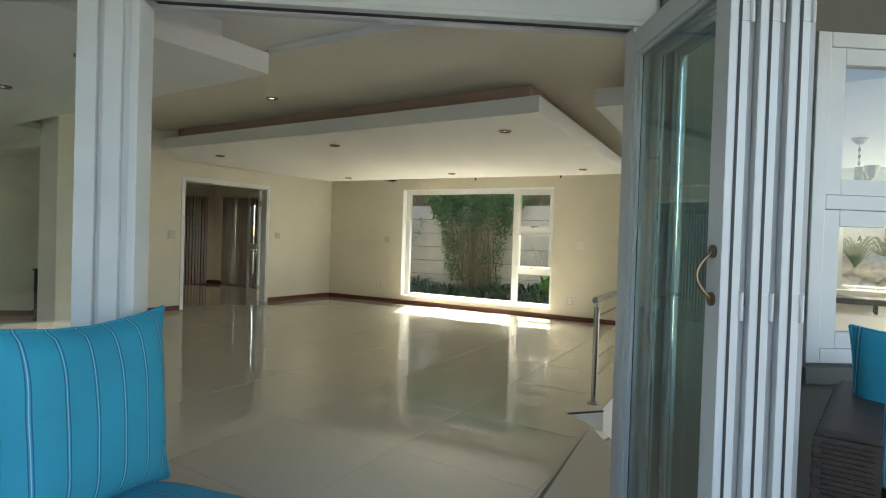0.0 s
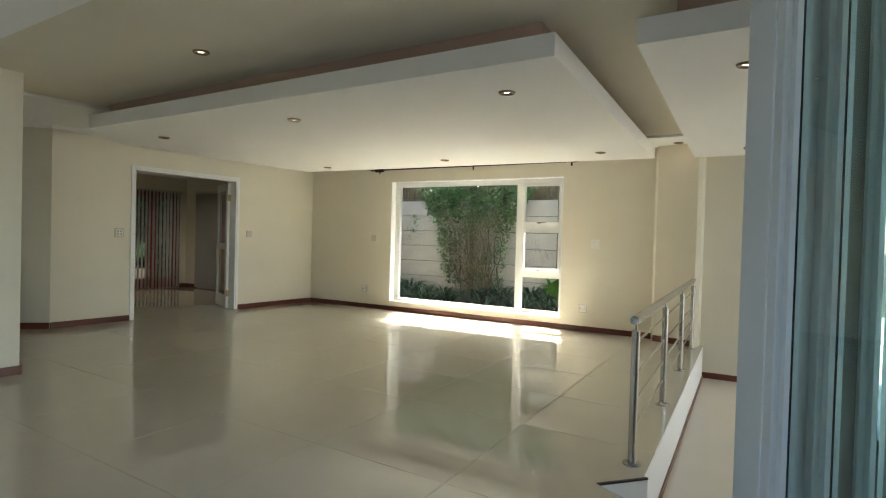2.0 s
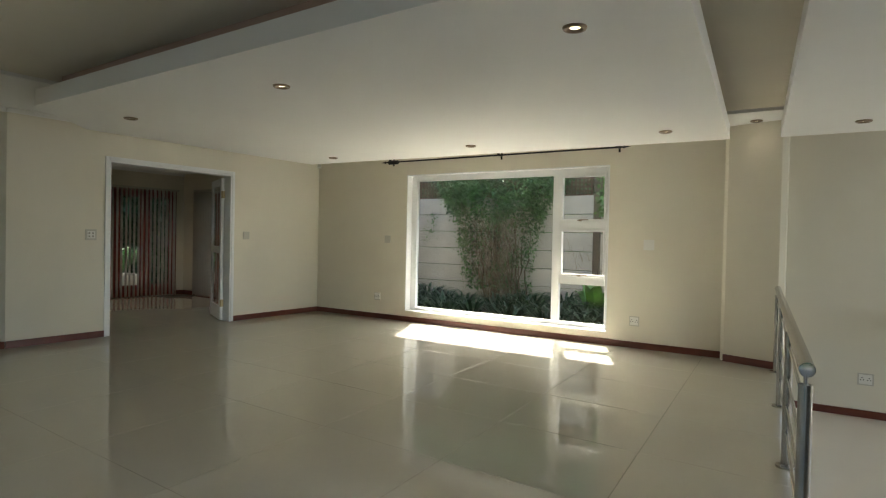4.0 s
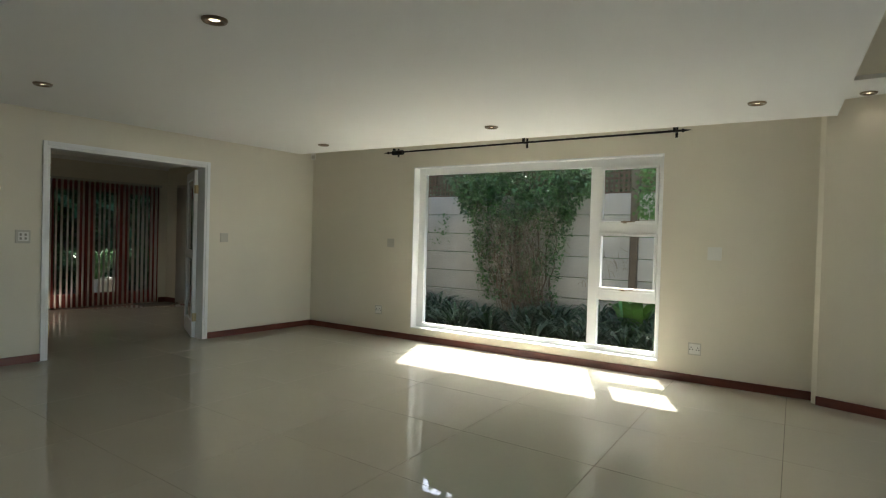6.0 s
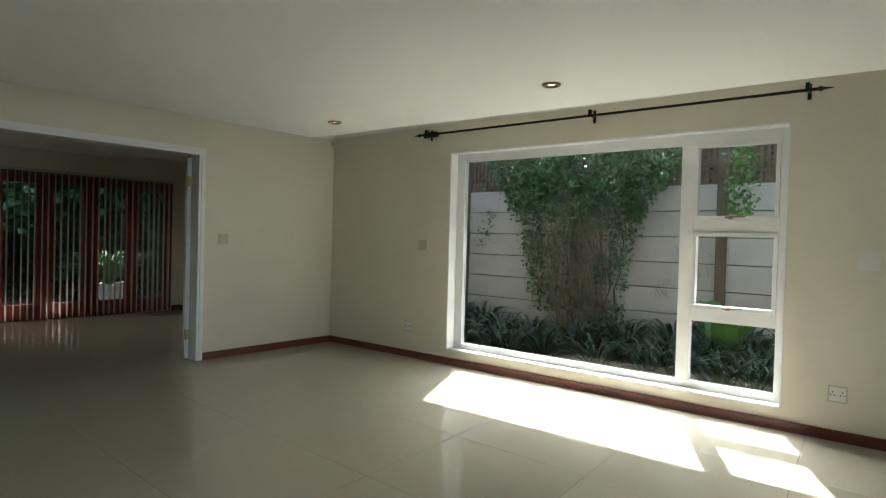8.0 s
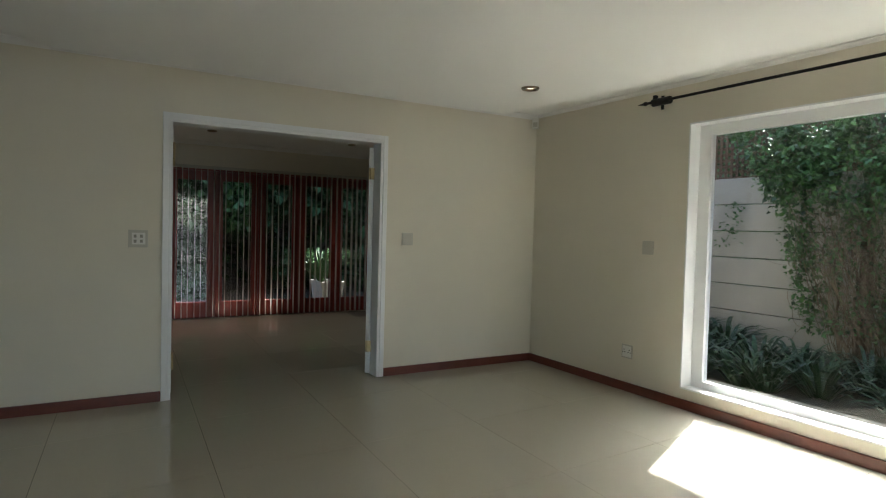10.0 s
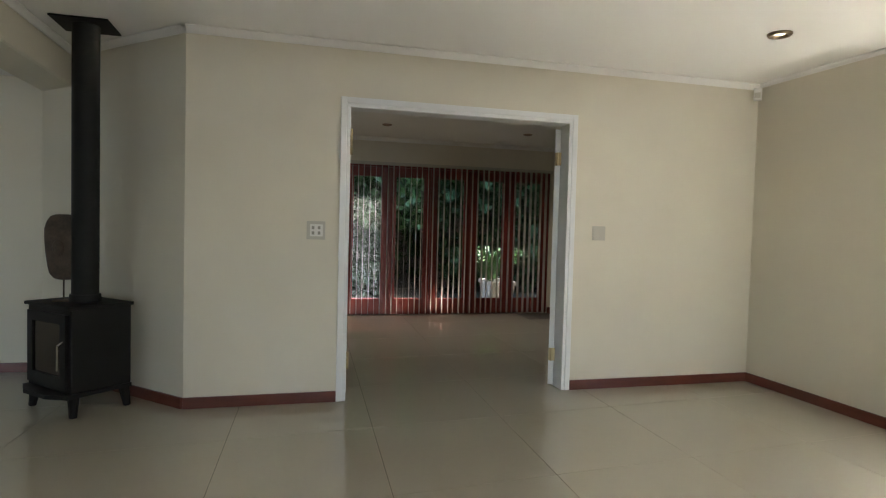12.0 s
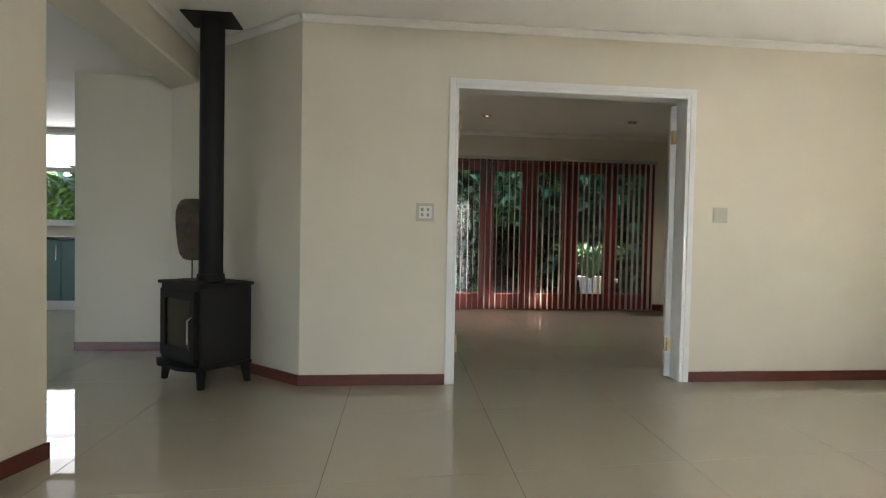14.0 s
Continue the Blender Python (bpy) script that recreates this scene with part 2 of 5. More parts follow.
def wall_mesh(p, q, thick, z0, z1, holes=()):
    """A wall from p to q, its inner face on that line, its body to the left of it; holes: (u0, u1, z0, z1)."""
    p, q = Vector((*p, 0)), Vector((*q, 0))
    d = (q - p).normalized()
    m = Matrix.Translation(p) @ Matrix.Rotation(math.atan2(d.y, d.x), 4, "Z")
    bm = bmesh.new()
    us = sorted({0.0, (q - p).length, *[h[0] for h in holes], *[h[1] for h in holes]})
    for a, b in zip(us, us[1:]):
        cuts = sorted([(h[2], h[3]) for h in holes if h[0] <= a + 1e-6 and h[1] >= b - 1e-6])
        z = z0
        for c0, c1 in cuts:
            if c0 > z + 1e-4:
                quad_box(bm, a, b, 0, thick, z, c0, m)
            z = c1
        if z1 > z + 1e-4:
            quad_box(bm, a, b, 0, thick, z, z1, m)
    bmesh.ops.remove_doubles(bm, verts=bm.verts[:], dist=1e-4)
    pairs = {}
    for f in bm.faces:
        c = f.calc_center_median()
        pairs.setdefault((round(c.x, 3), round(c.y, 3), round(c.z, 3)), []).append(f)
    dead = [f for fs in pairs.values() if len(fs) > 1 for f in fs]
    bmesh.ops.delete(bm, geom=dead, context="FACES")
    return bm


def strip(name, p, q, z0, z1, proud, mat, label, bev=0.004):
    """A board along the wall line p to q, standing proud to the right of it."""
    p, q = Vector((*p, 0)), Vector((*q, 0))
    d = q - p
    bm = bmesh.new()
    quad_box(bm, 0, d.length, -proud, -0.001, z0, z1, Matrix.Translation(p) @ Matrix.Rotation(math.atan2(d.y, d.x), 4, "Z"))
    bevel(bm, bev)
    return structure(name, bm, mat, label, "trim")


# ---- plan ----
XD, YW = -8.19, 9.49            # door wall, window wall
TRAY, SOFFIT, RIM = 2.235, 2.5, 2.47     # floating panels, cream soffit, white rim along the walls
DY0, DY1, DTOP = 6.112, 7.806, 2.06
WX0, WX1, WZ0, WZ1 = -6.385, -3.367, 0.148, 2.15
C2 = (XD, 5.085)
C4 = (-9.41, 3.865)
KERB0, KERB1 = Vector((-1.058, 4.73)), Vector((-1.46, 9.3))
LOW = -0.395
PATIO = -0.12                    # the patio lies a step below the floor
JR, JL = Vector((-0.437, 2.823)), Vector((-1.985, 1.685))
DL = (JR - JL).normalized()
DN = Vector((DL.y, -DL.x))      # outward
FOLD_A, FOLD_B = JR - DL * 0.45, Vector((-1.0, 4.3))     # where the floor turns down to the sunken room
LINE_A, LINE_B = JL - DL * 4.5, JR + DL * 2.7


# walls of the large room
structure("wall_west", wall_mesh((XD, C2[1]), (XD, YW + 0.25), 0.15, -0.02, 2.75, [(DY0 - C2[1], DY1 - C2[1], -0.02, DTOP)]), CREAM, "cream painted plaster wall with a wide doorway", "wall")
structure("wall_north", wall_mesh((XD, YW), (-2.1, YW), 0.25, -0.4, 2.75, [(WX0 - XD, WX1 - XD, WZ0, WZ1)]), CREAM, "cream painted plaster wall with a large window", "wall")
bm = bmesh.new()
prism(bm, [(-2.0999, 9.74), (-2.0999, 9.4), (-2.06, 9.35), (-1.56, 9.2), (-1.51, 9.23), (-1.51, 9.74)], LOW - 0.02, 2.75)
structure("wall_pier", bm, CREAM, "cream painted plaster pier between two rooms", "wall")
structure("wall_sunken_north", wall_mesh((-1.51, 9.41), (3.2, 9.5), 0.25, LOW - 0.02, 2.75, [(2.03, 4.0, 0.76, 1.84)]), CREAM, "cream painted plaster wall of the sunken room", "wall")
structure("wall_diagonal", wall_mesh(C4, C2, 0.15, -0.02, 2.75), CREAM, "cream painted wall set at an angle behind the stove", "wall")
structure("wall_passage", wall_mesh((C4[0], 3.1), C4, 0.13, -0.02, 2.75), CREAM, "cream painted wall beside the kitchen passage", "wall")
bm = bmesh.new()
prism(bm, [(-6.97, 4.12), (-6.97, 3.51), (-5.93, 3.2), (-5.93, 3.82)], -0.02, 2.75)
structure("wall_column", bm, CREAM, "square cream painted column", "wall")
bm = bmesh.new()
quad_box(bm, -9.5, -6.97, 3.85, 4.16, 2.21, 2.75)
bevel(bm, 0.03, 3)
structure("beam", bm, CREAM, "cream painted beam from the column to the wall", "beam")

# skirting boards
for nm, p, q in (("baseboard_1", (XD, DY1 + 0.042), (XD, YW)), ("baseboard_2", C2, (XD, DY0 - 0.042)), ("baseboard_3", (XD, YW), (-2.1, YW)),
                 ("baseboard_4", C4, C2), ("baseboard_5", (C4[0], 3.1), C4)):
    strip(nm, p, q, 0.0, 0.074, 0.018, SKIRT, "dark red-brown varnished wooden skirting board")
strip("baseboard_6", (-2.06, 9.35), (-1.56, 9.2), 0.0, 0.074, 0.018, SKIRT, "dark red-brown skirting board round the pier")
strip("baseboard_7", (-1.51, 9.41), (3.2, 9.5), LOW, LOW + 0.072, 0.018, SKIRT, "dark red-brown skirting board of the sunken room")
strip("baseboard_8", (-5.93, 3.82), (-6.97, 4.12), 0.0, 0.074, 0.018, SKIRT, "dark red-brown skirting board round the column")
strip("baseboard_9", (-5.93, 3.2), (-5.93, 3.82), 0.0, 0.074, 0.018, SKIRT, "dark red-brown skirting board round the column")
strip("baseboard_10", KERB0, KERB1, LOW, LOW + 0.05, 0.012, SKIRT, "dark red-brown skirting board under the kerb")

# ceilings
def ceiling(name, poly, z0, z1, mat, label):
    bm = bmesh.new()
    prism(bm, poly, z0, z1)
    structure(name, bm, mat, label, "ceiling")


ceiling("ceiling_high", [(-6.7, 3.18), (3.3, 3.18), (3.3, 8.7), (-6.7, 8.7)], SOFFIT, 2.68, CREAM, "cream painted upper ceiling")
ceiling("ceiling_rim_north", [(-6.7, 8.701), (3.3, 8.701), (3.3, 9.72), (-6.7, 9.72)], RIM, 2.68, WHITE, "white ceiling strip along the window wall")
ceiling("ceiling_rim_west", [(-9.6, 3.851), (-6.701, 3.851), (-6.701, 9.72), (-9.6, 9.72)], RIM, 2.68, WHITE, "white ceiling strip along the door wall")
ceiling("ceiling_near", [(-9.6, 3.179), (-9.6, -1.25), LINE_A, LINE_B, (2.2, 3.179)], 2.53, 2.7, WHITE, "white painted ceiling by the folding doors")
ceiling("ceiling_tray", [(-1.56, 4.53), (-1.97, 8.72), (-7.33, 8.48), (-7.33, 5.45), (-6.55, 4.67)], TRAY, TRAY + 0.13, WHITE, "white floating ceiling panel with straight edges")
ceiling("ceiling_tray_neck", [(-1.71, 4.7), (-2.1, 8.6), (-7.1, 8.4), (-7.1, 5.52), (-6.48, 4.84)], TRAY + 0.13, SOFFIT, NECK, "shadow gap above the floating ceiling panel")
ceiling("ceiling_sunken", [(-1.126, 4.543), (1.0, 4.46), (2.9, 6.9), (2.9, 8.84), (-1.55, 8.8)], TRAY, TRAY + 0.13, WHITE, "white floating ceiling panel of the sunken room")
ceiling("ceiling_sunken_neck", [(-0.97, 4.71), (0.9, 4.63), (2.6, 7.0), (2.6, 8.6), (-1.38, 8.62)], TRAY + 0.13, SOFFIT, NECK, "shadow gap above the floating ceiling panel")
ceiling("ceiling_bulkhead", [(-7.6, 3.1), (-7.6, -1.45), (-2.66, 1.6), (-2.66, 2.86)], TRAY, TRAY + 0.13, WHITE, "white lowered ceiling panel by the folding doors")
ceiling("ceiling_bulkhead_neck", [(-7.4, 2.9), (-7.4, -1.2), (-2.85, 1.6), (-2.85, 2.66)], TRAY + 0.13, 2.53, WHITE, "stepped white edge above the ceiling panel")
ceiling("ceiling_passage", [(-13.2, -1.5), (-7.0, -1.5), (-7.0, 3.849), (-13.2, 3.849)], 2.31, 2.37, WHITE, "white ceiling of the kitchen passage")


def cornice(name, p, q, z, r=0.05, zb=None):
    p, q = Vector((*p, 0)), Vector((*q, 0))
    d = q - p
    bm = bmesh.new()
    prof = [(0, 0), (-r, 0), (-r, -0.008), (-r * 0.6, -r * 0.35), (-r * 0.3, -r * 0.7), (-0.008, -r), (0, -r)]
    m = Matrix.Translation(p) @ Matrix.Rotation(math.atan2(d.y, d.x), 4, "Z")
    a = [bm.verts.new(m @ Vector((0, y - 0.001, z + h))) for y, h in prof]
    b = [bm.verts.new(m @ Vector((d.length, y - 0.001, (z if zb is None else zb) + h))) for y, h in prof]
    for i in range(len(prof)):
        j = (i + 1) % len(prof)
        bm.faces.new((a[i], a[j], b[j], b[i]))
    return structure(name, bm, WHITE, "narrow white plaster cornice", "cornice", True)


cornice("trim_cornice_1", C2, (XD, YW), RIM, 0.045)
cornice("trim_cornice_2", (XD, YW), (-2.09, YW), RIM, 0.03)
cornice("trim_cornice_3", C4, C2, RIM, 0.045)
cornice("trim_cornice_4", (-6.97, 4.16), (-9.12, 4.16), RIM, 0.04)
cornice("trim_cornice_5", (-3.0, 3.18), (0.3, 3.18), 2.53, 0.04)

# roof with its eave over the window; unseen overhangs added to shade patio and study
bm = bmesh.new()
prism(bm, [(-13.2, -3.2), (-4.0, -3.2), (2.2, 1.2), (4.4, 4.0), (4.4, 10.62), (-13.2, 10.62)], 2.78, 2.95)
quad_box(bm, -12.9, 4.3, 9.84, 10.62, 2.42, 2.779)
# extra overhang, added to keep sun off the study's north glazing
quad_box(bm, -13.4, -8.7, 10.621, 12.0, 2.6, 2.949)
structure("roof", bm, ROOF, "flat roof with a boxed eave and added overhangs that cut sun", "roof")

# ---- floors ----
bm = bmesh.new()
prism(bm, [(-12.5, 9.74), (-12.5, -1.25), LINE_A + DN * 0.08, FOLD_A + DN * 0.08, FOLD_B, (-1.242, 4.482), (-1.1, 4.65), KERB1 + Vector((-0.05, 0)), (-1.51, 9.74)], -0.3, -0.0015)
floor = structure("floor", bm, GROUT, "large cream polished porcelain floor tiles with thin dark joints", "floor")
bm = bmesh.new()
prism(bm, [(-1.6, 9.7), (-1.12, 4.7), (-0.6, 2.85), LINE_B, (3.3, 6.7), (3.3, 9.7)], -0.7, LOW)
structure("floor_sunken", bm, LOWTILE, "pale smooth floor of the sunken room", "floor")


def clip(poly, a, b):
    """Keeps what lies left of the line a to b."""
    out = []
    side = lambda p: (b[0] - a[0]) * (p[1] - a[1]) - (b[1] - a[1]) * (p[0] - a[0])
    for i, p in enumerate(poly):
        q = poly[(i + 1) % len(poly)]
        sp, sq = side(p), side(q)
        if sp >= 0:
            out.append(p)
        if sp * sq < 0:
            f = sp / (sp - sq)
            out.append((p[0] + f * (q[0] - p[0]), p[1] + f * (q[1] - p[1])))
    return out


# the floor ends in a slanted edge beside the kerb, with a ramp below it
NOSE_A, NOSE_B = Vector((-1.24, 4.48)), Vector((-1.045, 4.715))
ND = (NOSE_B - NOSE_A).normalized()
NN = Vector((ND.y, -ND.x))
bm = bmesh.new()
ramp = [(*NOSE_A, -0.001), (*FOLD_B, -0.001), (*(FOLD_A + DN * 0.06), -0.001), (*(JR + DN * 0.06), -0.03), (-0.2, 3.75, LOW + 0.002), (NOSE_B.x + 0.05, NOSE_B.y, -0.18)]
top = [bm.verts.new(p) for p in ramp]
low = [bm.verts.new((p[0], p[1], LOW - 0.1)) for p in ramp]
for tri in ((0, 1, 5), (1, 4, 5), (1, 2, 4), (2, 3, 4)):
    bm.faces.new([top[k] for k in tri])
for i in range(6):
    j = (i + 1) % 6
    bm.faces.new((top[i], low[i], low[j], top[j]))
structure("floor_ramp", bm, RAMPTILE, "cream tiled ramp down to the sunken room", "ramp")
bm = bmesh.new()
prism(bm, [NOSE_A, NOSE_A + NN * 0.012, NOSE_B + NN * 0.012, NOSE_B], -0.3, -0.008)
structure("trim_riser", bm, WHITE, "white plastered riser beside the ramp", "step")

# kerb along the edge of the upper floor
bm = bmesh.new()
kd = (KERB1 - KERB0).normalized()
kn = Vector((-kd.y, kd.x))
prism(bm, [KERB0, KERB1, KERB1 + kn * 0.1, KERB0 + kn * 0.1], LOW - 0.01, -0.008)
structure("kerb", bm, WHITE, "white plastered kerb along the raised floor", "kerb")
bm = bmesh.new()
prism(bm, [NOSE_A, NOSE_A + NN * 0.016, NOSE_B + NN * 0.016, NOSE_B], -0.0075, 0.003)
structure("trim_nosing", bm, DARK, "dark step edge strip", "trim")

# ---- big window ----
win = thing("window_1", pose(0, 0, 0), "large white framed window with one fixed pane and three small ones", "window", kind="structure")
FY0, FY1 = 9.6, 9.66
V0, V1 = -4.13, -4.03
for nm, d in (("frame_side", (WX0, -6.277, FY0, FY1, WZ0, WZ1)), ("frame_side", (-3.437, WX1, FY0, FY1, WZ0, WZ1)), ("frame_head", (-6.277, -3.437, FY0, FY1, 2.06, WZ1)),
              ("frame_foot", (-6.277, -3.437, FY0, FY1, WZ0, 0.212)), ("mullion", (V0, V1, FY0 - 0.004, FY1, 0.212, 2.06)),
              ("transom", (V1, -3.437, FY0, FY1, 1.378, 1.475)), ("transom", (V1, -3.437, FY0, FY1, 0.69, 0.79))):
    box_part(nm, d, GLOSS, win, 0.006)
for z0, z1 in ((1.475, 2.06), (0.79, 1.378)):
    bm = bmesh.new()
    for d in ((V1, -3.437, z0, z0 + 0.03), (V1, -3.437, z1 - 0.03, z1), (V1, V1 + 0.03, z0 + 0.03, z1 - 0.03), (-3.467, -3.437, z0 + 0.03, z1 - 0.03)):
        quad_box(bm, d[0] + 0.001, d[1] - 0.001, FY0 - 0.012, FY1 - 0.01, d[2] + 0.001, d[3] - 0.001)
    sash = part("sash", bm, GLOSS, win)
    bm = bmesh.new()
    quad_box(bm, -3.77, -3.74, FY0 - 0.03, FY0 - 0.012, z0 + 0.004, z0 + 0.03)
    rod(bm, (-3.79, FY0 - 0.035, z0 + 0.018), (-3.65, FY0 - 0.04, z0 + 0.024), 0.008, 0.006)
    part("handle", bm, BRONZE, sash, "dark metal window catch")
for x0, x1, z0, z1 in ((-6.277, V0, 0.212, 2.06), (V1 + 0.02, -3.455, 1.49, 2.045), (V1 + 0.02, -3.455, 0.805, 1.363), (V1, -3.437, 0.212, 0.69)):
    g = box_part("pane", (x0, x1, 9.628, 9.634, z0, z1), GLASS, win)
    g.visible_shadow = False
box_part("window_sill", (WX0, WX1, YW + 0.002, FY0, WZ0 - 0.002, WZ0 + 0.012), GLOSS, win, 0.003)
for d in ((WX0 + 0.0005, WX0 + 0.012, WZ0 + 0.012, WZ1 - 0.012), (WX1 - 0.012, WX1 - 0.0005, WZ0 + 0.012, WZ1 - 0.012), (WX0 + 0.0005, WX1 - 0.0005, WZ1 - 0.012, WZ1 - 0.0005)):
    box_part("reveal", (d[0], d[1], YW - 0.003, FY0 - 0.001, d[2], d[3]), GLOSS, win, label="white painted window reveal")
bm = bmesh.new()
quad_box(bm, WX0, WX1, 9.665, 9.86, WZ0 - 0.05, WZ0 + 0.03)
part("outer_sill", bm, OUTWALL, win)

# ---- curtain rod ----
cr = thing("curtain_rod", pose(0, 0, 0), "thin black iron curtain rod on brackets above the window", "curtain rod")
bm = bmesh.new()
rod(bm, (-6.72, 9.4, 2.338), (-3.2, 9.4, 2.338), 0.011)
part("rod", bm, RODBLACK, cr, soft=True)
for x in (-6.64, -4.83, -3.26):
    bm = bmesh.new()
    quad_box(bm, x - 0.012, x + 0.012, YW - 0.008, YW - 0.001, 2.29, 2.397)
    rod(bm, (x, YW - 0.004, 2.338), (x, 9.39, 2.338), 0.008)
    quad_box(bm, x - 0.012, x + 0.012, 9.385, 9.415, 2.327, 2.387)
    part("bracket", bm, RODBLACK, cr)
for x, s in ((-6.72, -1), (-3.2, 1)):
    bm = bmesh.new()
    ball(bm, (x + s * 0.015, 9.4, 2.338), 0.018, 0.018, 0.018, 10)
    rod(bm, (x + s * 0.02, 9.4, 2.338), (x + s * 0.09, 9.4, 2.338), 0.012, 0.002)
    part("finial", bm, RODBLACK, cr, "spear shaped finial", True)
bm = bmesh.new()
rod(bm, (-6.66, 9.4, 2.332), (-6.5, 9.4, 2.332), 0.03)
part("ring_bundle", bm, RODBLACK, cr, "bunched black curtain rings", True)

# ---- double doorway ----
dw = thing("door_1", pose(0, 0, 0), "white double doorway with both leaves folded back", "door", kind="structure")
for nm, d in (("architrave", (XD - 0.0, XD + 0.018, DY0 - 0.042, DY0, 0, DTOP + 0.042)), ("architrave", (XD, XD + 0.018, DY1, DY1 + 0.042, 0, DTOP + 0.042)),
              ("architrave", (XD, XD + 0.018, DY0, DY1, DTOP, DTOP + 0.042)),
              ("jamb", (XD - 0.15, XD + 0.012, DY0 - 0.0, DY0 + 0.025, 0, DTOP - 0.025)), ("jamb", (XD - 0.15, XD + 0.012, DY1 - 0.025, DY1, 0, DTOP - 0.025)),
              ("lintel", (XD - 0.15, XD + 0.012, DY0, DY1, DTOP - 0.025, DTOP))):
    box_part(nm, d, GLOSS, dw, 0.005)


for z in (0.28, 1.83):
    bm = bmesh.new()
    rod(bm, (XD - 0.02, DY0 + 0.036, z - 0.06), (XD - 0.02, DY0 + 0.036, z + 0.06), 0.009)
    quad_box(bm, XD - 0.06, XD + 0.005, DY0 + 0.03, DY0 + 0.033, z - 0.06, z + 0.06)
    part("hinge", bm, BRASS, dw, "brass butt hinge")


def door_leaf(name, hinge, angle, width, label):
    leaf = thing(name, Matrix.Translation(hinge) @ Matrix.Rotation(angle, 4, "Z"), label, "door")
    H = DTOP - 0.05
    for nm, d in (("stile", (0, 0.1, -0.02, 0.02, 0.01, H)), ("stile", (width - 0.1, width, -0.02, 0.02, 0.01, H)), ("rail", (0.1, width - 0.1, -0.02, 0.02, 0.01, 0.2)),
                  ("rail", (0.1, width - 0.1, -0.02, 0.02, H - 0.1, H)), ("rail", (0.1, width - 0.1, -0.02, 0.02, 0.95, 1.05))):
        box_part(nm, d, GLOSS, leaf, 0.004)
    for d in ((0.1, width - 0.1, -0.004, 0.004, 0.2, 0.95), (0.1, width - 0.1, -0.004, 0.004, 1.05, H - 0.1)):
        box_part("panel", d, GLASS, leaf).visible_shadow = False
    for z in (0.25, 1.78):
        bm = bmesh.new()
        rod(bm, (-0.006, 0.0, z - 0.05), (-0.006, 0.0, z + 0.05), 0.008)
        quad_box(bm, -0.003, 0.0, -0.035, 0.02, z - 0.05, z + 0.05)
        part("hinge", bm, BRASS, leaf, "brass butt hinge")
    bm = bmesh.new()
    rod(bm, (width - 0.05, -0.02, 1.02), (width - 0.05, -0.06, 1.02), 0.009)
    rod(bm, (width - 0.05, -0.06, 1.02), (width - 0.16, -0.06, 1.02), 0.008)
    quad_box(bm, width - 0.07, width - 0.03, -0.026, -0.02, 0.93, 1.08)
    part("handle", bm, BRASS, leaf, "brass lever handle")
    return leaf


door_leaf("door_leaf", (XD - 0.13, DY1 - 0.05, 0), radians(154), 0.78, "white glazed door leaf folded open into the study")
door_leaf("door_leaf", (XD - 0.16, DY0 + 0.03, 0), radians(-150), 0.78, "white glazed door leaf folded open into the study")


# ---- switches and sockets ----
def wall_plate(name, m, w, h, label, category, kind):
    t = thing(name, m, label, category)
    bm = bmesh.new()
    quad_box(bm, -w / 2, w / 2, -0.008, 0, -h / 2, h / 2)
    bevel(bm, 0.004)
    part("plate", bm, PLASTIC_GREY if kind != "blank" else PLASTIC, t)
    if kind == "switch":
        box_part("insert", (-w * 0.32, w * 0.36, -0.011, -0.007, -h * 0.33, h * 0.33), PLASTIC, t, 0.002)
        for x in (-0.02, 0.02):
            for z in (-0.018, 0.018):
                box_part("rocker", (x - 0.009, x + 0.009, -0.015, -0.011, z - 0.011, z + 0.011), INSERT, t, 0.002)
    elif kind == "socket":
        box_part("insert", (-w * 0.4, w * 0.4, -0.011, -0.007, -h * 0.4, h * 0.4), PLASTIC, t, 0.002)
        for x in (-0.028, 0.028):
            for dx, dz in ((0, 0.014), (-0.011, -0.006), (0.011, -0.006)):
                bm = bmesh.new()
                rod(bm, (x + dx, -0.0125, dz), (x + dx, -0.0105, dz), 0.005)
                part("pin_hole", bm, DARK, t)
        for x in (-0.028, 0.028):
            box_part("rocker", (x - 0.007, x + 0.007, -0.015, -0.011, 0.026, 0.04), PLASTIC, t, 0.001)
    elif kind == "blank":
        box_part("insert", (-w * 0.3, w * 0.3, -0.0105, -0.007, -h * 0.3, h * 0.3), PLASTIC, t, 0.002)
        box_part("rocker", (-w * 0.14, w * 0.14, -0.014, -0.0105, -h * 0.16, h * 0.16), PLASTIC, t, 0.002)
    else:
        box_part("insert", (-w * 0.42, w * 0.42, -0.0095, -0.007, -h * 0.42, h * 0.42), PLASTIC_GREY, t, 0.002)
    return t


EAST = Matrix.Rotation(radians(90), 4, "Z")
wall_plate("light_switch", Matrix.Translation((XD, 5.917, 1.185)) @ EAST, 0.125, 0.125, "grey framed four way light switch on the cream wall", "switch", "switch")
wall_plate("light_switch", Matrix.Translation((XD, 8.06, 1.212)) @ EAST, 0.11, 0.11, "grey square switch plate beside the doorway", "switch", "cover")
wall_plate("light_switch", pose(-6.731, YW, 1.202), 0.11, 0.11, "grey square switch plate near the window", "switch", "cover")
wall_plate("light_switch", pose(-2.893, YW, 1.204), 0.12, 0.12, "pale square switch plate beside the window", "switch", "blank")
wall_plate("wall_socket", pose(-6.907, YW, 0.331), 0.115, 0.115, "grey framed wall socket above the skirting", "socket", "socket")
wall_plate("wall_socket", pose(-3.036, YW, 0.313), 0.115, 0.115, "grey framed wall socket above the skirting", "socket", "socket")
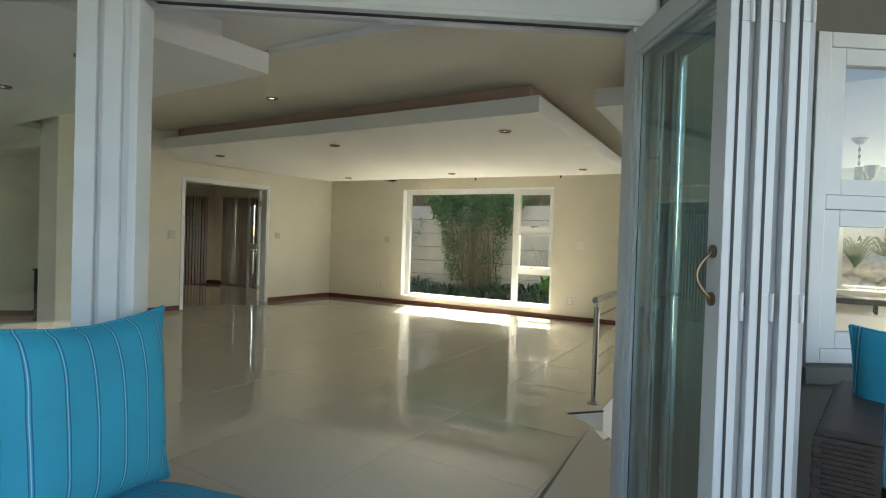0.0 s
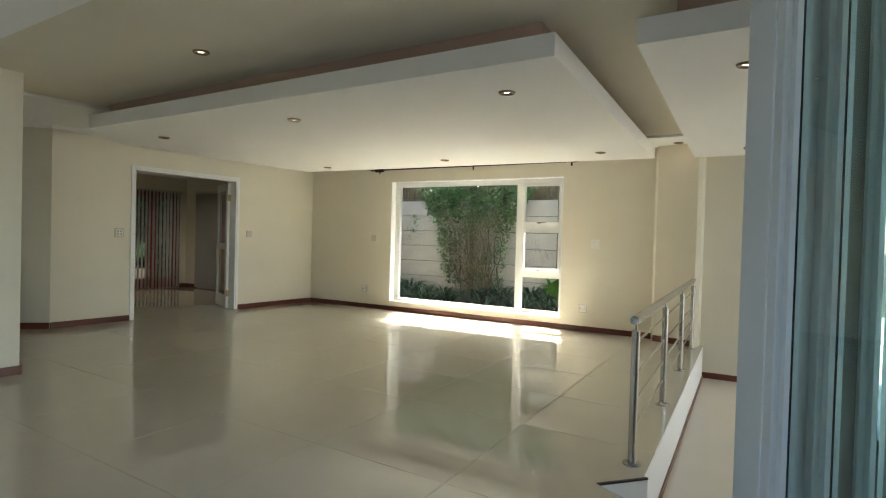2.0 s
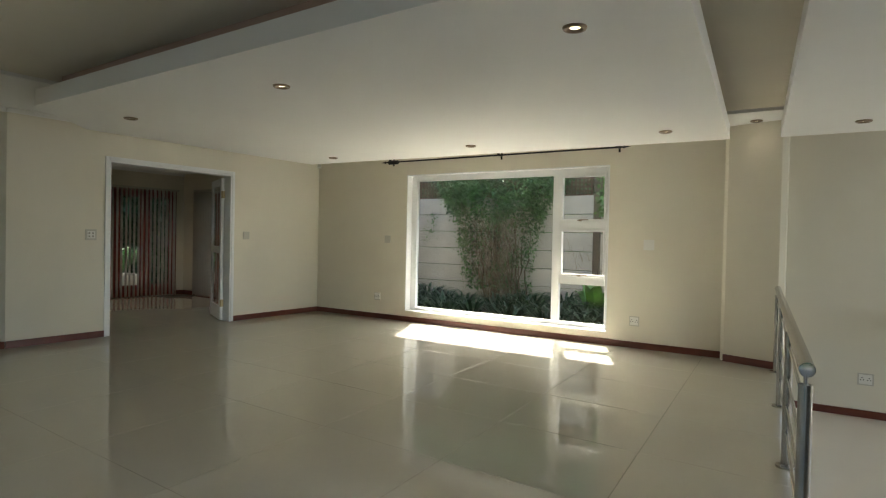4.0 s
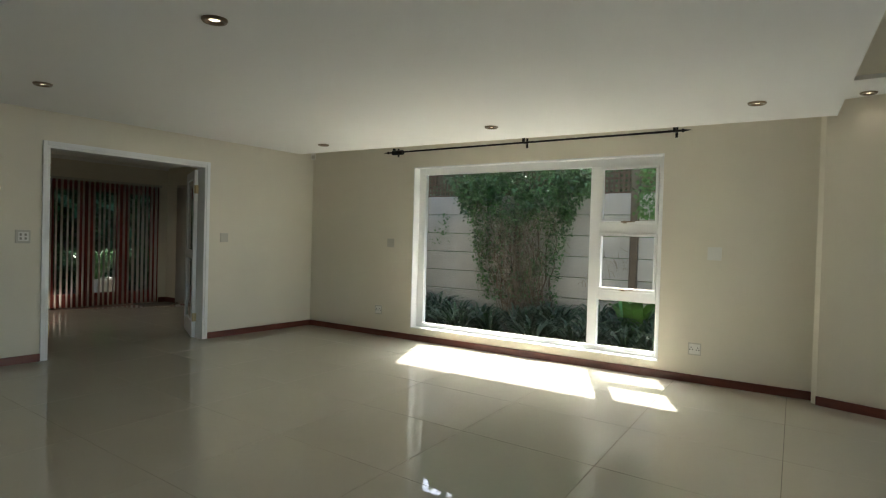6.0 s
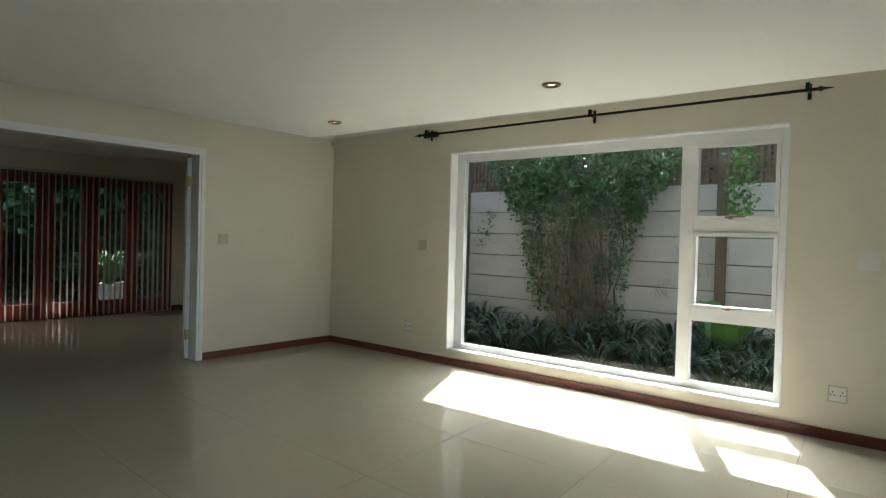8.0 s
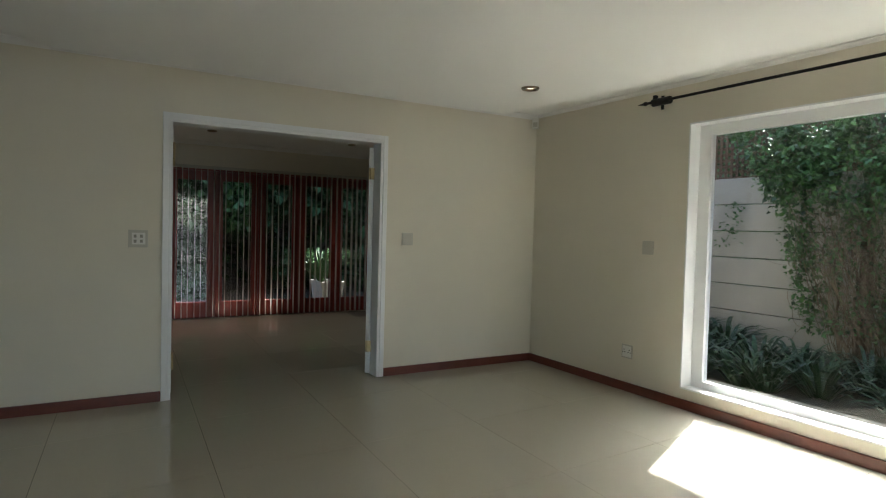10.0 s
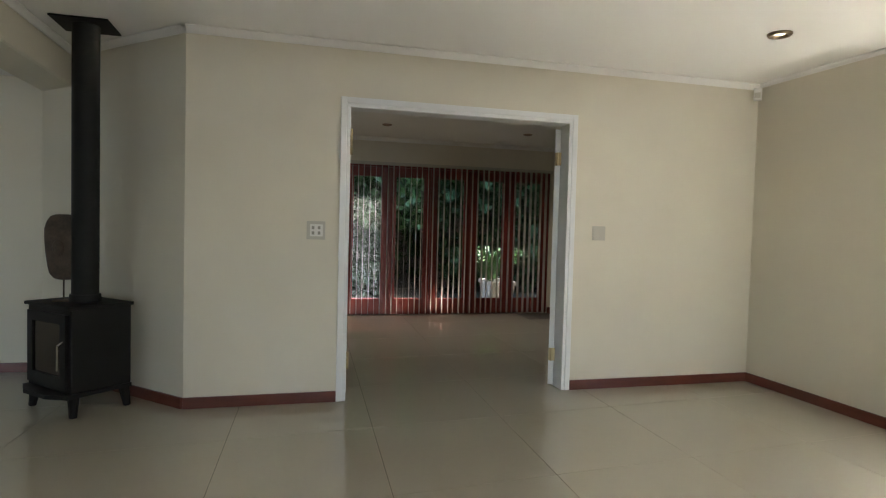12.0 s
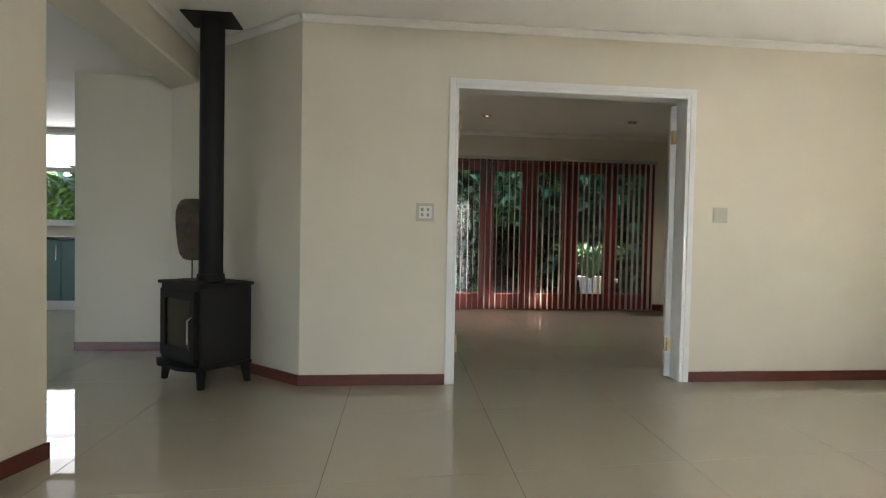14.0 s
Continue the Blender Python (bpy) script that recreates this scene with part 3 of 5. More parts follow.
wall_plate("wall_socket", pose(-0.825, 9.423, -0.028), 0.13, 0.115, "grey framed wall socket in the sunken room", "socket", "socket")

# alarm sensor in the corner
al = thing("alarm_sensor", pose(XD + 0.06, YW - 0.06, 2.375, 0, 0, 45), "small white alarm box in the wall corner", "sensor")
bm = bmesh.new()
quad_box(bm, -0.03, 0.03, -0.04, 0.01, -0.05, 0.05)
bevel(bm, 0.01, 3)
part("case", bm, PLASTIC, al)
box_part("lens", (-0.022, 0.022, -0.044, -0.038, -0.035, 0.01), PLASTIC_GREY, al, 0.002)


# ---- recessed lamps ----
def downlight():
    t = thing("downlight", pose(0, 0, 0), "small round recessed ceiling spotlight with a metal rim, lit", "ceiling lamp", "recessed spotlights")
    bm = bmesh.new()
    n = 28
    rings = []
    for r, z in ((0.058, 0.0), (0.058, -0.005), (0.052, -0.013), (0.042, -0.013), (0.034, -0.006), (0.03, -0.001)):
        rings.append([bm.verts.new((r * math.cos(a * 2 * math.pi / n), r * math.sin(a * 2 * math.pi / n), z)) for a in range(n)])
    for a, b in zip(rings, rings[1:]):
        for i in range(n):
            bm.faces.new((a[i], a[(i + 1) % n], b[(i + 1) % n], b[i]))
    part("rim", bm, BRONZE, t, "dull metal rim", True)
    bm = bmesh.new()
    rod(bm, (0, 0, -0.0005), (0, 0, -0.003), 0.022, seg=20)
    part("bulb", bm, LAMPGLOW, t, "glowing halogen bulb")
    return t


SPOTS = [(-2.14, 5.14, TRAY), (-4.24, 5.215, TRAY), (-6.33, 5.34, TRAY), (-2.4, 8.04, TRAY), (-4.41, 7.99, TRAY), (-6.51, 8.07, TRAY),
         (-4.05, 4.14, SOFFIT), (-1.79, 9.14, RIM), (-0.68, 5.14, TRAY), (-0.935, 8.25, TRAY), (-11.03, 8.64, 2.41), (-11.01, 6.86, 2.41), (-3.35, 2.115, TRAY), (-4.68, 2.24, TRAY)]
first = downlight()
first.matrix_world = pose(*SPOTS[0])
for s in SPOTS[1:]:
    copy_thing(first, pose(*s))
for x, y, z in SPOTS:
    beam = new("downlight_beam", bpy.data.lights.new("downlight_beam", "SPOT"))
    beam.data.energy = (1.0 if z < 2.4 else 0.22) if x > -2 else (4.0 if x < -9 else 1.0)
    beam.data.color, beam.data.spot_size, beam.data.spot_blend, beam.data.shadow_soft_size = (1.0, 0.88, 0.72), radians(120), 1.0, 0.03
    beam.location = (x, y, z - 0.03)

# ---- railing ----
rail = thing("railing", pose(0, 0, 0), "brushed steel railing with a round handrail along the raised floor", "railing")
R0, R1 = Vector((-1.158, 4.854)), Vector((-1.556, 9.1))
rd = (R1 - R0)
TOPZ = 0.812
for f in (0.0, 0.33, 0.66, 0.988):
    p = R0 + rd * f
    bm = bmesh.new()
    rod(bm, (p.x, p.y, 0.01), (p.x, p.y, TOPZ - 0.06), 0.023, seg=20)
    rod(bm, (p.x, p.y, TOPZ - 0.06), (p.x, p.y, TOPZ), 0.007)
    post = part("post", bm, STEEL, rail, "brushed steel post", True)
    bm = bmesh.new()
    rod(bm, (p.x, p.y, 0.0), (p.x, p.y, 0.014), 0.05, seg=24)
    bevel(bm, 0.003)
    part("base_flange", bm, STEEL, post, "", True)
bm = bmesh.new()
a = R0 - rd.normalized() * 0.06
rod(bm, (a.x, a.y, TOPZ), (R1.x, R1.y, TOPZ), 0.026, seg=20)
bevel(bm, 0.004)
part("handrail", bm, STEEL, rail, "round brushed steel handrail", True)
for z in (0.205, 0.35, 0.5, 0.68):
    bm = bmesh.new()
    rod(bm, (R0.x, R0.y, z), (R1.x, R1.y, z), 0.0075)
    part("cross_rod", bm, STEEL, rail, "", True)

# ---- stove ----
stove = thing("wood_stove", pose(-8.39, 4.43, 0, 0, 0, 45), "black cast iron wood stove with a tall flue", "stove")
# local x along the front, local -y is the front
W, D, ZB, ZT = 0.25, 0.19, 0.15, 0.665
bm = bmesh.new()
quad_box(bm, -W, W, -D, D, ZB, ZT)
bevel(bm, 0.008)
part("body", bm, BLACKIRON, stove)
bm = bmesh.new()
quad_box(bm, -W - 0.015, W + 0.015, -D - 0.02, D + 0.01, ZT, ZT + 0.022)
bevel(bm, 0.006)
part("top_plate", bm, BLACKIRON, stove)
bm = bmesh.new()
poly = [(-W - 0.01, D), (-W - 0.01, -D - 0.03), (-W * 0.5, -D - 0.09), (W * 0.5, -D - 0.09), (W + 0.01, -D - 0.03), (W + 0.01, D)]
prism(bm, poly, ZB - 0.025, ZB)
bevel(bm, 0.006)
part("hearth_plate", bm, BLACKIRON, stove)
for x in (-W + 0.03, W - 0.03):
    for y in (-D + 0.03, D - 0.03):
        bm = bmesh.new()
        rod(bm, (x, y, ZB - 0.02), (x * 1.08, y * 1.08, 0.0), 0.035, 0.022, 10)
        part("leg", bm, BLACKIRON, stove)
bm = bmesh.new()
for d in ((-W + 0.03, W - 0.03, ZB + 0.03, ZB + 0.1), (-W + 0.03, W - 0.03, ZT - 0.09, ZT - 0.03), (-W + 0.03, -W + 0.09, ZB + 0.1, ZT - 0.09), (W - 0.09, W - 0.03, ZB + 0.1, ZT - 0.09)):
    quad_box(bm, d[0], d[1], -D - 0.022, -D - 0.001, d[2], d[3])
sdoor = part("stove_door", bm, BLACKIRON, stove)
box_part("fire_window", (-W + 0.09, W - 0.09, -D - 0.012, -D - 0.004, ZB + 0.1, ZT - 0.09), FIREGLASS, sdoor, label="sooty glass fire window")
bm = bmesh.new()
rod(bm, (W - 0.06, -D - 0.05, ZB + 0.15), (W - 0.06, -D - 0.05, ZB + 0.3), 0.008)
rod(bm, (W - 0.06, -D - 0.05, ZB + 0.3), (W - 0.06, -D - 0.015, ZB + 0.32), 0.008)
part("handle", bm, STEEL, sdoor, "steel spring handle")
bm = bmesh.new()
rod(bm, (0.03, 0.015, ZT + 0.02), (0.03, 0.015, RIM), 0.08, seg=28)
part("flue_pipe", bm, BLACKIRON, stove, "tall black flue pipe", True)
bm = bmesh.new()
rod(bm, (0.03, 0.015, ZT + 0.02), (0.03, 0.015, ZT + 0.07), 0.095, 0.09, 28)
part("flue_collar", bm, BLACKIRON, stove, "", True)
bm = bmesh.new()
quad_box(bm, -0.165, 0.165, -0.165, 0.165, RIM - 0.012, RIM - 0.002, pose(0.03, 0.015, 0, 0, 0, -45))
part("ceiling_plate", bm, BLACKIRON, stove, "square black plate at the ceiling")

# carved ornament on a stand, on the stove
bm = bmesh.new()
quad_box(bm, -0.05, 0.05, -0.04, 0.04, 0, 0.012)
rod(bm, (0, 0, 0.01), (0, 0, 0.15), 0.005)
vs = ball(bm, (0, 0, 0.35), 0.118, 0.04, 0.235, 26)
for v in vs:
    z = v.co.z - 0.35
    u, w = v.co.x / 0.118, z / 0.235
    k = math.hypot(u, w) / max((u ** 4 + w ** 4) ** 0.25, 1e-4)
    v.co.x *= k * (0.88 + 0.1 * math.sin(z * 9 + 0.6))
    v.co.z = 0.35 + z * k * 0.9
    v.co.y += 0.012 * noise.noise(v.co * 18)
ball(bm, (-0.015, -0.045, 0.35), 0.035, 0.03, 0.05, 12)
orn = tagged(finish("carved_ornament", bm, CARVED, True), "dark weathered carved wooden shield standing on the stove", "ornament")
orn.matrix_world = stove.matrix_world @ pose(-0.055, -0.075, ZT + 0.022, 0, 0, 40)

# ---- study beyond the doorway ----
XS = -12.1
structure("wall_study_west", wall_mesh((XS, 5.6), (XS, 9.82), 0.2, -0.02, 2.75, [(0.3, 3.87, 0.0, 2.06)]), CREAM, "cream wall of the study with a row of glazed doors", "wall")
structure("wall_study_north", wall_mesh((XS, 9.62), (XD - 0.15, 9.62), 0.2, -0.02, 2.75, [(0.42, 2.95, 0.0, 2.06)]), CREAM, "cream wall of the study with a glazed opening", "wall")
structure("wall_study_south", wall_mesh((XD - 0.15, 5.62), (XS, 5.62), 0.2, -0.02, 2.75), CREAM, "cream wall of the study", "wall")
bm = bmesh.new()
quad_box(bm, XS - 0.1, XD - 0.15, 5.4, 9.7, 2.41, 2.51)
structure("ceiling_study", bm, WHITE, "white painted ceiling of the study", "ceiling")
cornice("trim_cornice_6", (XS, 5.6), (XS, 9.62), 2.41)
strip("baseboard_11", (XS, 9.47), (XS, 9.62), 0, 0.085, 0.018, SKIRT, "dark red-brown skirting board of the study")
strip("baseboard_12", (XS, 9.62), (XS + 0.42, 9.62), 0, 0.085, 0.018, SKIRT, "dark red-brown skirting board of the study")


def folding_doors(name, m, count, width, height, label):
    t = thing(name, m, label, "door", kind="structure")
    tot = count * width
    for d in ((-0.06, 0, 0, height), (tot, tot + 0.06, 0, height), (-0.06, tot + 0.06, height, height + 0.05)):
        box_part("frame", (d[0], d[1], 0.02, 0.12, d[2], d[3]), REDWOOD, t, 0.004)
    for i in range(count):
        x0 = i * width + 0.003
        x1 = x0 + width - 0.006
        bm = bmesh.new()
        for d in ((x0, x0 + 0.095, 0.005, height - 0.004), (x1 - 0.095, x1, 0.005, height - 0.004), (x0 + 0.095, x1 - 0.095, 0.005, 0.22), (x0 + 0.095, x1 - 0.095, height - 0.13, height - 0.004)):
            quad_box(bm, d[0], d[1], 0.04, 0.085, d[2], d[3])
        bevel(bm, 0.003, 1)
        leaf = part("leaf", bm, REDWOOD, t, "red stained wooden glazed leaf")
        box_part("pane", (x0 + 0.085, x1 - 0.085, 0.06, 0.066, 0.22, height - 0.13), GLASS, leaf).visible_shadow = False
    return t


def vertical_blind(name, m, width, top, pitch, turn, label):
    t = thing(name, m, label, "blind")
    box_part("head_rail", (-0.04, width + 0.04, -0.06, -0.01, top, top + 0.04), PLASTIC_GREY, t, 0.003, "pale metal head rail")
    bm = bmesh.new()
    quad_box(bm, -0.043, 0.043, -0.0012, 0.0012, 0.02, top)
    proto = part("slat", bm, SLAT, t)
    proto.matrix_basis = pose(0.0, -0.05, 0, 0, 0, turn)
    k = int(width / pitch)
    for i in range(1, k + 1):
        o = new("slat", proto.data)
        o.parent = t
        o.matrix_basis = pose(i * pitch + random.uniform(-0.006, 0.006), -0.05 + 0.004 * math.sin(i * 2.3), 0, 0, 0, turn - (40 if turn > 0 else 0) * math.exp(-i / 2.5) + random.uniform(-4, 4))
    return t


folding_doors("door_2", Matrix.Translation((XS, 5.93, 0)) @ EAST, 6, 0.585, 2.02, "row of red stained glazed folding doors to the garden")
vertical_blind("vertical_blind", Matrix.Translation((XS + 0.0, 5.86, 0)) @ EAST, 3.58, 2.04, 0.08, 84, "open beige vertical blind hanging before the red doors")
folding_doors("door_3", Matrix.Translation((XS + 0.485, 9.62, 0)), 4, 0.6, 2.02, "red stained glazed doors in the study wall")
vertical_blind("vertical_blind", Matrix.Translation((XS + 0.44, 9.62, 0)), 2.5, 2.04, 0.08, -74, "open beige vertical blind hanging before the glazed doors")

# ---- folding door front ----
MD = Matrix.Translation((JL.x, JL.y, 0)) @ Matrix.Rotation(math.atan2(DL.y, DL.x), 4, "Z")   # x along the front, -y outward
OPEN = (JR - JL).length
HEAD = 2.14
bm = bmesh.new()
quad_box(bm, -4.5, OPEN + 0.1, -0.06, 0.08, HEAD + 0.12, 2.78, MD)
quad_box(bm, OPEN + 0.1, OPEN + 0.76, -0.1, 0.1, LOW, 2.78, MD)
quad_box(bm, OPEN + 0.76, OPEN + 2.4, -0.1, 0.1, LOW, 0.78, MD)
quad_box(bm, OPEN + 0.76, OPEN + 2.4, -0.1, 0.1, 2.15, 2.78, MD)
quad_box(bm, OPEN + 2.4, OPEN + 2.7, -0.1, 0.1, LOW, 2.78, MD)
structure("wall_front", bm, OUTWALL, "grey plastered front wall of the house", "wall")
fr = thing("door_4", MD, "white folding door frame with a glazed side panel", "door", kind="structure")
bm = bmesh.new()
quad_box(bm, -0.26, OPEN + 0.1, -0.075, 0.075, HEAD + 0.02, HEAD + 0.12)
quad_box(bm, -0.23, OPEN + 0.1, -0.075, -0.03, HEAD, HEAD + 0.02)
quad_box(bm, -0.23, OPEN + 0.1, 0.03, 0.075, HEAD, HEAD + 0.02)
bevel(bm, 0.004)
head = part("header", bm, ALU, fr, "white header with a sliding track")
box_part("track", (0, OPEN, -0.025, 0.025, HEAD + 0.008, HEAD + 0.018), DARK, head, label="dark running track")
for u0, u1, v0, v1 in ((-0.23, -0.155, -0.07, 0.07), (-0.155, -0.13, -0.05, 0.05), (-0.13, -0.06, -0.075, 0.075), (-0.06, -0.035, -0.055, 0.055), (-0.035, 0.0, -0.068, 0.068)):
    box_part("post", (u0 - 0.03, u1 - 0.03, v0, v1, 0.0, HEAD), ALU, fr, 0.005)
for u0, u1, v0, v1 in ((OPEN, OPEN + 0.04, -0.06, 0.03), (OPEN + 0.04, OPEN + 0.1, -0.075, 0.04)):
    box_part("post", (u0, u1, v0, v1, LOW, HEAD), ALU, fr, 0.005)
for u in (-2.33, -4.5):
    box_part("post", (u, u + 0.1, -0.06, 0.06, 0.0, HEAD), ALU, fr, 0.005)
for u0, u1 in ((-2.23, -0.23), (-4.4, -2.33)):
    box_part("rail", (u0, u1, -0.05, 0.05, 0.0, 0.09), ALU, fr, 0.005)
    box_part("rail", (u0, u1, -0.05, 0.05, HEAD, HEAD + 0.12), ALU, fr, 0.005)
    box_part("pane", (u0, u1, -0.004, 0.004, 0.09, HEAD), GLASS, fr).visible_shadow = False
box_part("threshold", (0.0, OPEN, -0.06, 0.06, -0.006, 0.006), ALU, fr, 0.003)


def folding_leaf(m):
    t = thing("folding_leaf", m, "white folding door leaf with tinted glass, folded open", "door", "leaves of the folding door")
    w, h = 0.8, HEAD - 0.02
    for d in ((0, 0.07, 0.015, h), (w - 0.085, w, 0.015, h), (0.07, w - 0.085, 0.015, 0.12), (0.07, w - 0.085, h - 0.09, h)):
        box_part("stile" if d[3] - d[2] > 1 else "rail", (d[0], d[1], -0.029, 0.029, d[2], d[3]), ALU, t, 0.004)
    bm = bmesh.new()
    for d in ((0.07, 0.085, 0.12, h - 0.09), (w - 0.1, w - 0.085, 0.12, h - 0.09), (0.085, w - 0.1, 0.12, 0.135), (0.085, w - 0.1, h - 0.105, h - 0.09)):
        quad_box(bm, d[0], d[1], -0.016, 0.016, d[2], d[3])
    part("glazing_bead", bm, ALU, t)
    box_part("pane", (0.085, w - 0.1, -0.005, 0.005, 0.135, h - 0.105), DOORGLASS, t).visible_shadow = False
    for z in (0.18, 1.08, 1.93):
        bm = bmesh.new()
        quad_box(bm, w, w + 0.004, 0.004, 0.028, z - 0.035, z + 0.035)
        rod(bm, (w + 0.006, 0.032, z - 0.04), (w + 0.006, 0.032, z + 0.04), 0.006)
        part("hinge", bm, ALU, t, "white leaf hinge")
    box_part("edge_channel", (w - 0.06, w - 0.014, 0.0295, 0.053, 0.02, h - 0.01), ALUGREY, t, 0.002, "grey recessed edge channel")
    box_part("seal", (w + 0.0005, w + 0.003, -0.004, 0.004, 0.02, h), DARK, t, label="black rubber seal")
    return t


LD = Vector((0.57, -0.82)).normalized()
LS = Vector((-LD.y, LD.x))
la = math.atan2(LD.y, LD.x)
LEAF0 = JR + LD * 0.015 + LS * 0.034
leaf1 = folding_leaf(Matrix.Translation((LEAF0.x, LEAF0.y, 0)) @ Matrix.Rotation(la, 4, "Z"))
for k in (1, 2):
    q = LEAF0 + LS * 0.083 * k + LD * 0.01 * k
    copy_thing(leaf1, Matrix.Translation((q.x, q.y, 0)) @ Matrix.Rotation(la, 4, "Z"))
bm = bmesh.new()
for z in (1.095, 1.235):
    rod(bm, (0.757, -0.028, z), (0.757, -0.036, z), 0.02, seg=20)
pts = [(0.757, -0.034 - 0.045 * math.sin(math.pi * i / 10), 1.095 + 0.14 * i / 10) for i in range(11)]
for a, b in zip(pts, pts[1:]):
    rod(bm, a, b, 0.0058, seg=10)
part("handle", bm, BRONZE, leaf1, "curved bronze pull handle", True)
bm = bmesh.new()
quad_box(bm, 0.786, 0.79, 0.031, 0.051, 1.08, 1.095)
part("latch", bm, DARK, leaf1, "small dark latch")

ob_ = thing("outdoor_socket_box", MD, "white weatherproof socket box on the grey front wall", "socket")
box_part("case", (OPEN + 0.365, OPEN + 0.565, -0.14, -0.101, 1.138, 1.264), PLASTIC, ob_, 0.008)
box_part("cover", (OPEN + 0.375, OPEN + 0.46, -0.148, -0.14, 1.15, 1.252), PLASTIC, ob_, 0.004, "hinged white cover")
box_part("cover", (OPEN + 0.47, OPEN + 0.555, -0.148, -0.14, 1.15, 1.252), PLASTIC, ob_, 0.004, "hinged white cover")

# window beside the folding doors
wf = thing("window_2", MD, "white framed window of the front wall with two sashes", "window", kind="structure")
U0, U1 = OPEN + 0.76, OPEN + 2.4
for d in ((U0, U0 + 0.06, 0.78, 2.15), (U1 - 0.06, U1, 0.78, 2.15), (U0 + 0.06, U1 - 0.06, 0.78, 0.84), (U0 + 0.06, U1 - 0.06, 2.09, 2.15), (U0 + 0.06, U1 - 0.06, 1.42, 1.48)):
    box_part("frame", (d[0], d[1], -0.115, -0.02, d[2], d[3]), ALU, wf, 0.006)
for z0, z1 in ((0.84, 1.42), (1.48, 2.09)):
    bm = bmesh.new()
    for d in ((U0 + 0.06, U0 + 0.13, z0, z1), (U1 - 0.13, U1 - 0.06, z0, z1), (U0 + 0.13, U1 - 0.13, z0, z0 + 0.07), (U0 + 0.13, U1 - 0.13, z1 - 0.07, z1)):
        quad_box(bm, d[0] + 0.002, d[1] - 0.0, -0.105, -0.05, d[2] + 0.002, d[3] - 0.002)
    sash = part("sash", bm, ALU, wf)
    box_part("pane", (U0 + 0.13, U1 - 0.13, -0.08, -0.075, z0 + 0.07, z1 - 0.07), GLASS, sash).visible_shadow = False
box_part("window_sill", (U0 - 0.03, U1 + 0.03, -0.16, -0.101, 0.7, 0.77), OUTWALL, wf, 0.006)

# walls that close the place
structure("wall_sunken_east", wall_mesh((3.2, 9.6), (3.2, 6.6), 0.2, LOW, 2.78, [(0.1, 2.95, LOW, 2.3)]), CREAM, "cream wall of the sunken room", "wall")
structure("wall_sunken_south", wall_mesh((3.2, 6.7), LINE_B, 0.2, LOW, 2.78), CREAM, "cream wall of the sunken room", "wall")
structure("wall_south", wall_mesh(LINE_A, (-12.45, -1.25), 0.2, -0.02, 2.78), CREAM, "cream wall at the back of the house", "wall")
structure("wall_kitchen_west", wall_mesh((-12.45, -1.25), (-12.45, 5.42), 0.2, -0.02, 2.78, [(0.15, 4.1, 1.06, 2.3)]), CREAM, "cream kitchen wall with a window", "wall")
structure("wall_kitchen_north", wall_mesh((-12.45, 5.4), (-9.6, 5.4), 0.1, -0.02, 2.78), CREAM, "cream kitchen wall", "wall")

we = thing("window_4", pose(0, 0, 0), "tall white framed glazing of the sunken room", "window", kind="structure")
for y0, y1, z0, z1 in ((9.44, 9.5, LOW, 2.3), (6.65, 6.71, LOW, 2.3), (6.71, 9.44, 2.24, 2.3), (6.71, 9.44, LOW, LOW + 0.06)):
    box_part("frame", (3.27, 3.33, y0, y1, z0, z1), ALU, we, 0.004)
box_part("pane", (3.297, 3.303, 6.71, 9.44, LOW + 0.06, 2.24), GLASS, we).visible_shadow = False

MN = Matrix.Translation((-1.51, 9.41, 0)) @ Matrix.Rotation(math.atan2(0.09, 4.71), 4, "Z")
wn5 = thing("window_5", MN, "white framed window of the sunken room facing the rockery", "window", kind="structure")
for d in ((2.03, 2.08, 0.76, 1.84), (3.95, 4.0, 0.76, 1.84), (2.08, 3.95, 1.79, 1.84), (2.08, 3.95, 0.76, 0.81), (2.98, 3.04, 0.81, 1.79)):
    box_part("frame", (d[0], d[1], 0.1, 0.16, d[2], d[3]), ALU, wn5, 0.004)
for x0, x1 in ((2.08, 2.98), (3.04, 3.95)):
    box_part("pane", (x0, x1, 0.127, 0.133, 0.81, 1.79), GLASS, wn5).visible_shadow = False

# ---- kitchen beyond the passage ----
wk = thing("window_3", pose(0, 0, 0), "white framed kitchen window above the worktop", "window", kind="structure")
for y0, y1, z0, z1 in ((-1.1, -1.04, 1.06, 2.3), (2.79, 2.85, 1.06, 2.3), (-1.04, 2.79, 1.06, 1.11), (-1.04, 2.79, 2.25, 2.3), (-1.04, 2.79, 1.74, 1.8)):
    box_part("frame", (-12.56, -12.5, y0, y1, z0, z1), ALU, wk, 0.004)
for z0, z1 in ((1.11, 1.74), (1.8, 2.25)):
    box_part("pane", (-12.533, -12.527, -1.04, 2.79, z0, z1), GLASS, wk).visible_shadow = False
box_part("window_sill", (-12.5, -12.42, -1.1, 2.85, 1.03, 1.058), GLOSS, wk, 0.004)


def base_cabinet(m):
    t = thing("kitchen_cabinet", m, "teal lacquered kitchen base cabinet with a white plinth", "cabinet", "kitchen base cabinets")
    box_part("body", (0, 0.598, 0.02, 0.55, 0.12, 0.86), TEAL, t)
    box_part("plinth", (0, 0.598, 0.06, 0.5, 0.0, 0.118), GLOSS, t)
    dr = box_part("door", (0.003, 0.595, 0.0, 0.018, 0.13, 0.855), TEAL, t, 0.003)
    box_part("handle", (0.54, 0.555, -0.02, 0.0, 0.62, 0.8), STEEL, dr, 0.003, "steel bar handle")
    return t


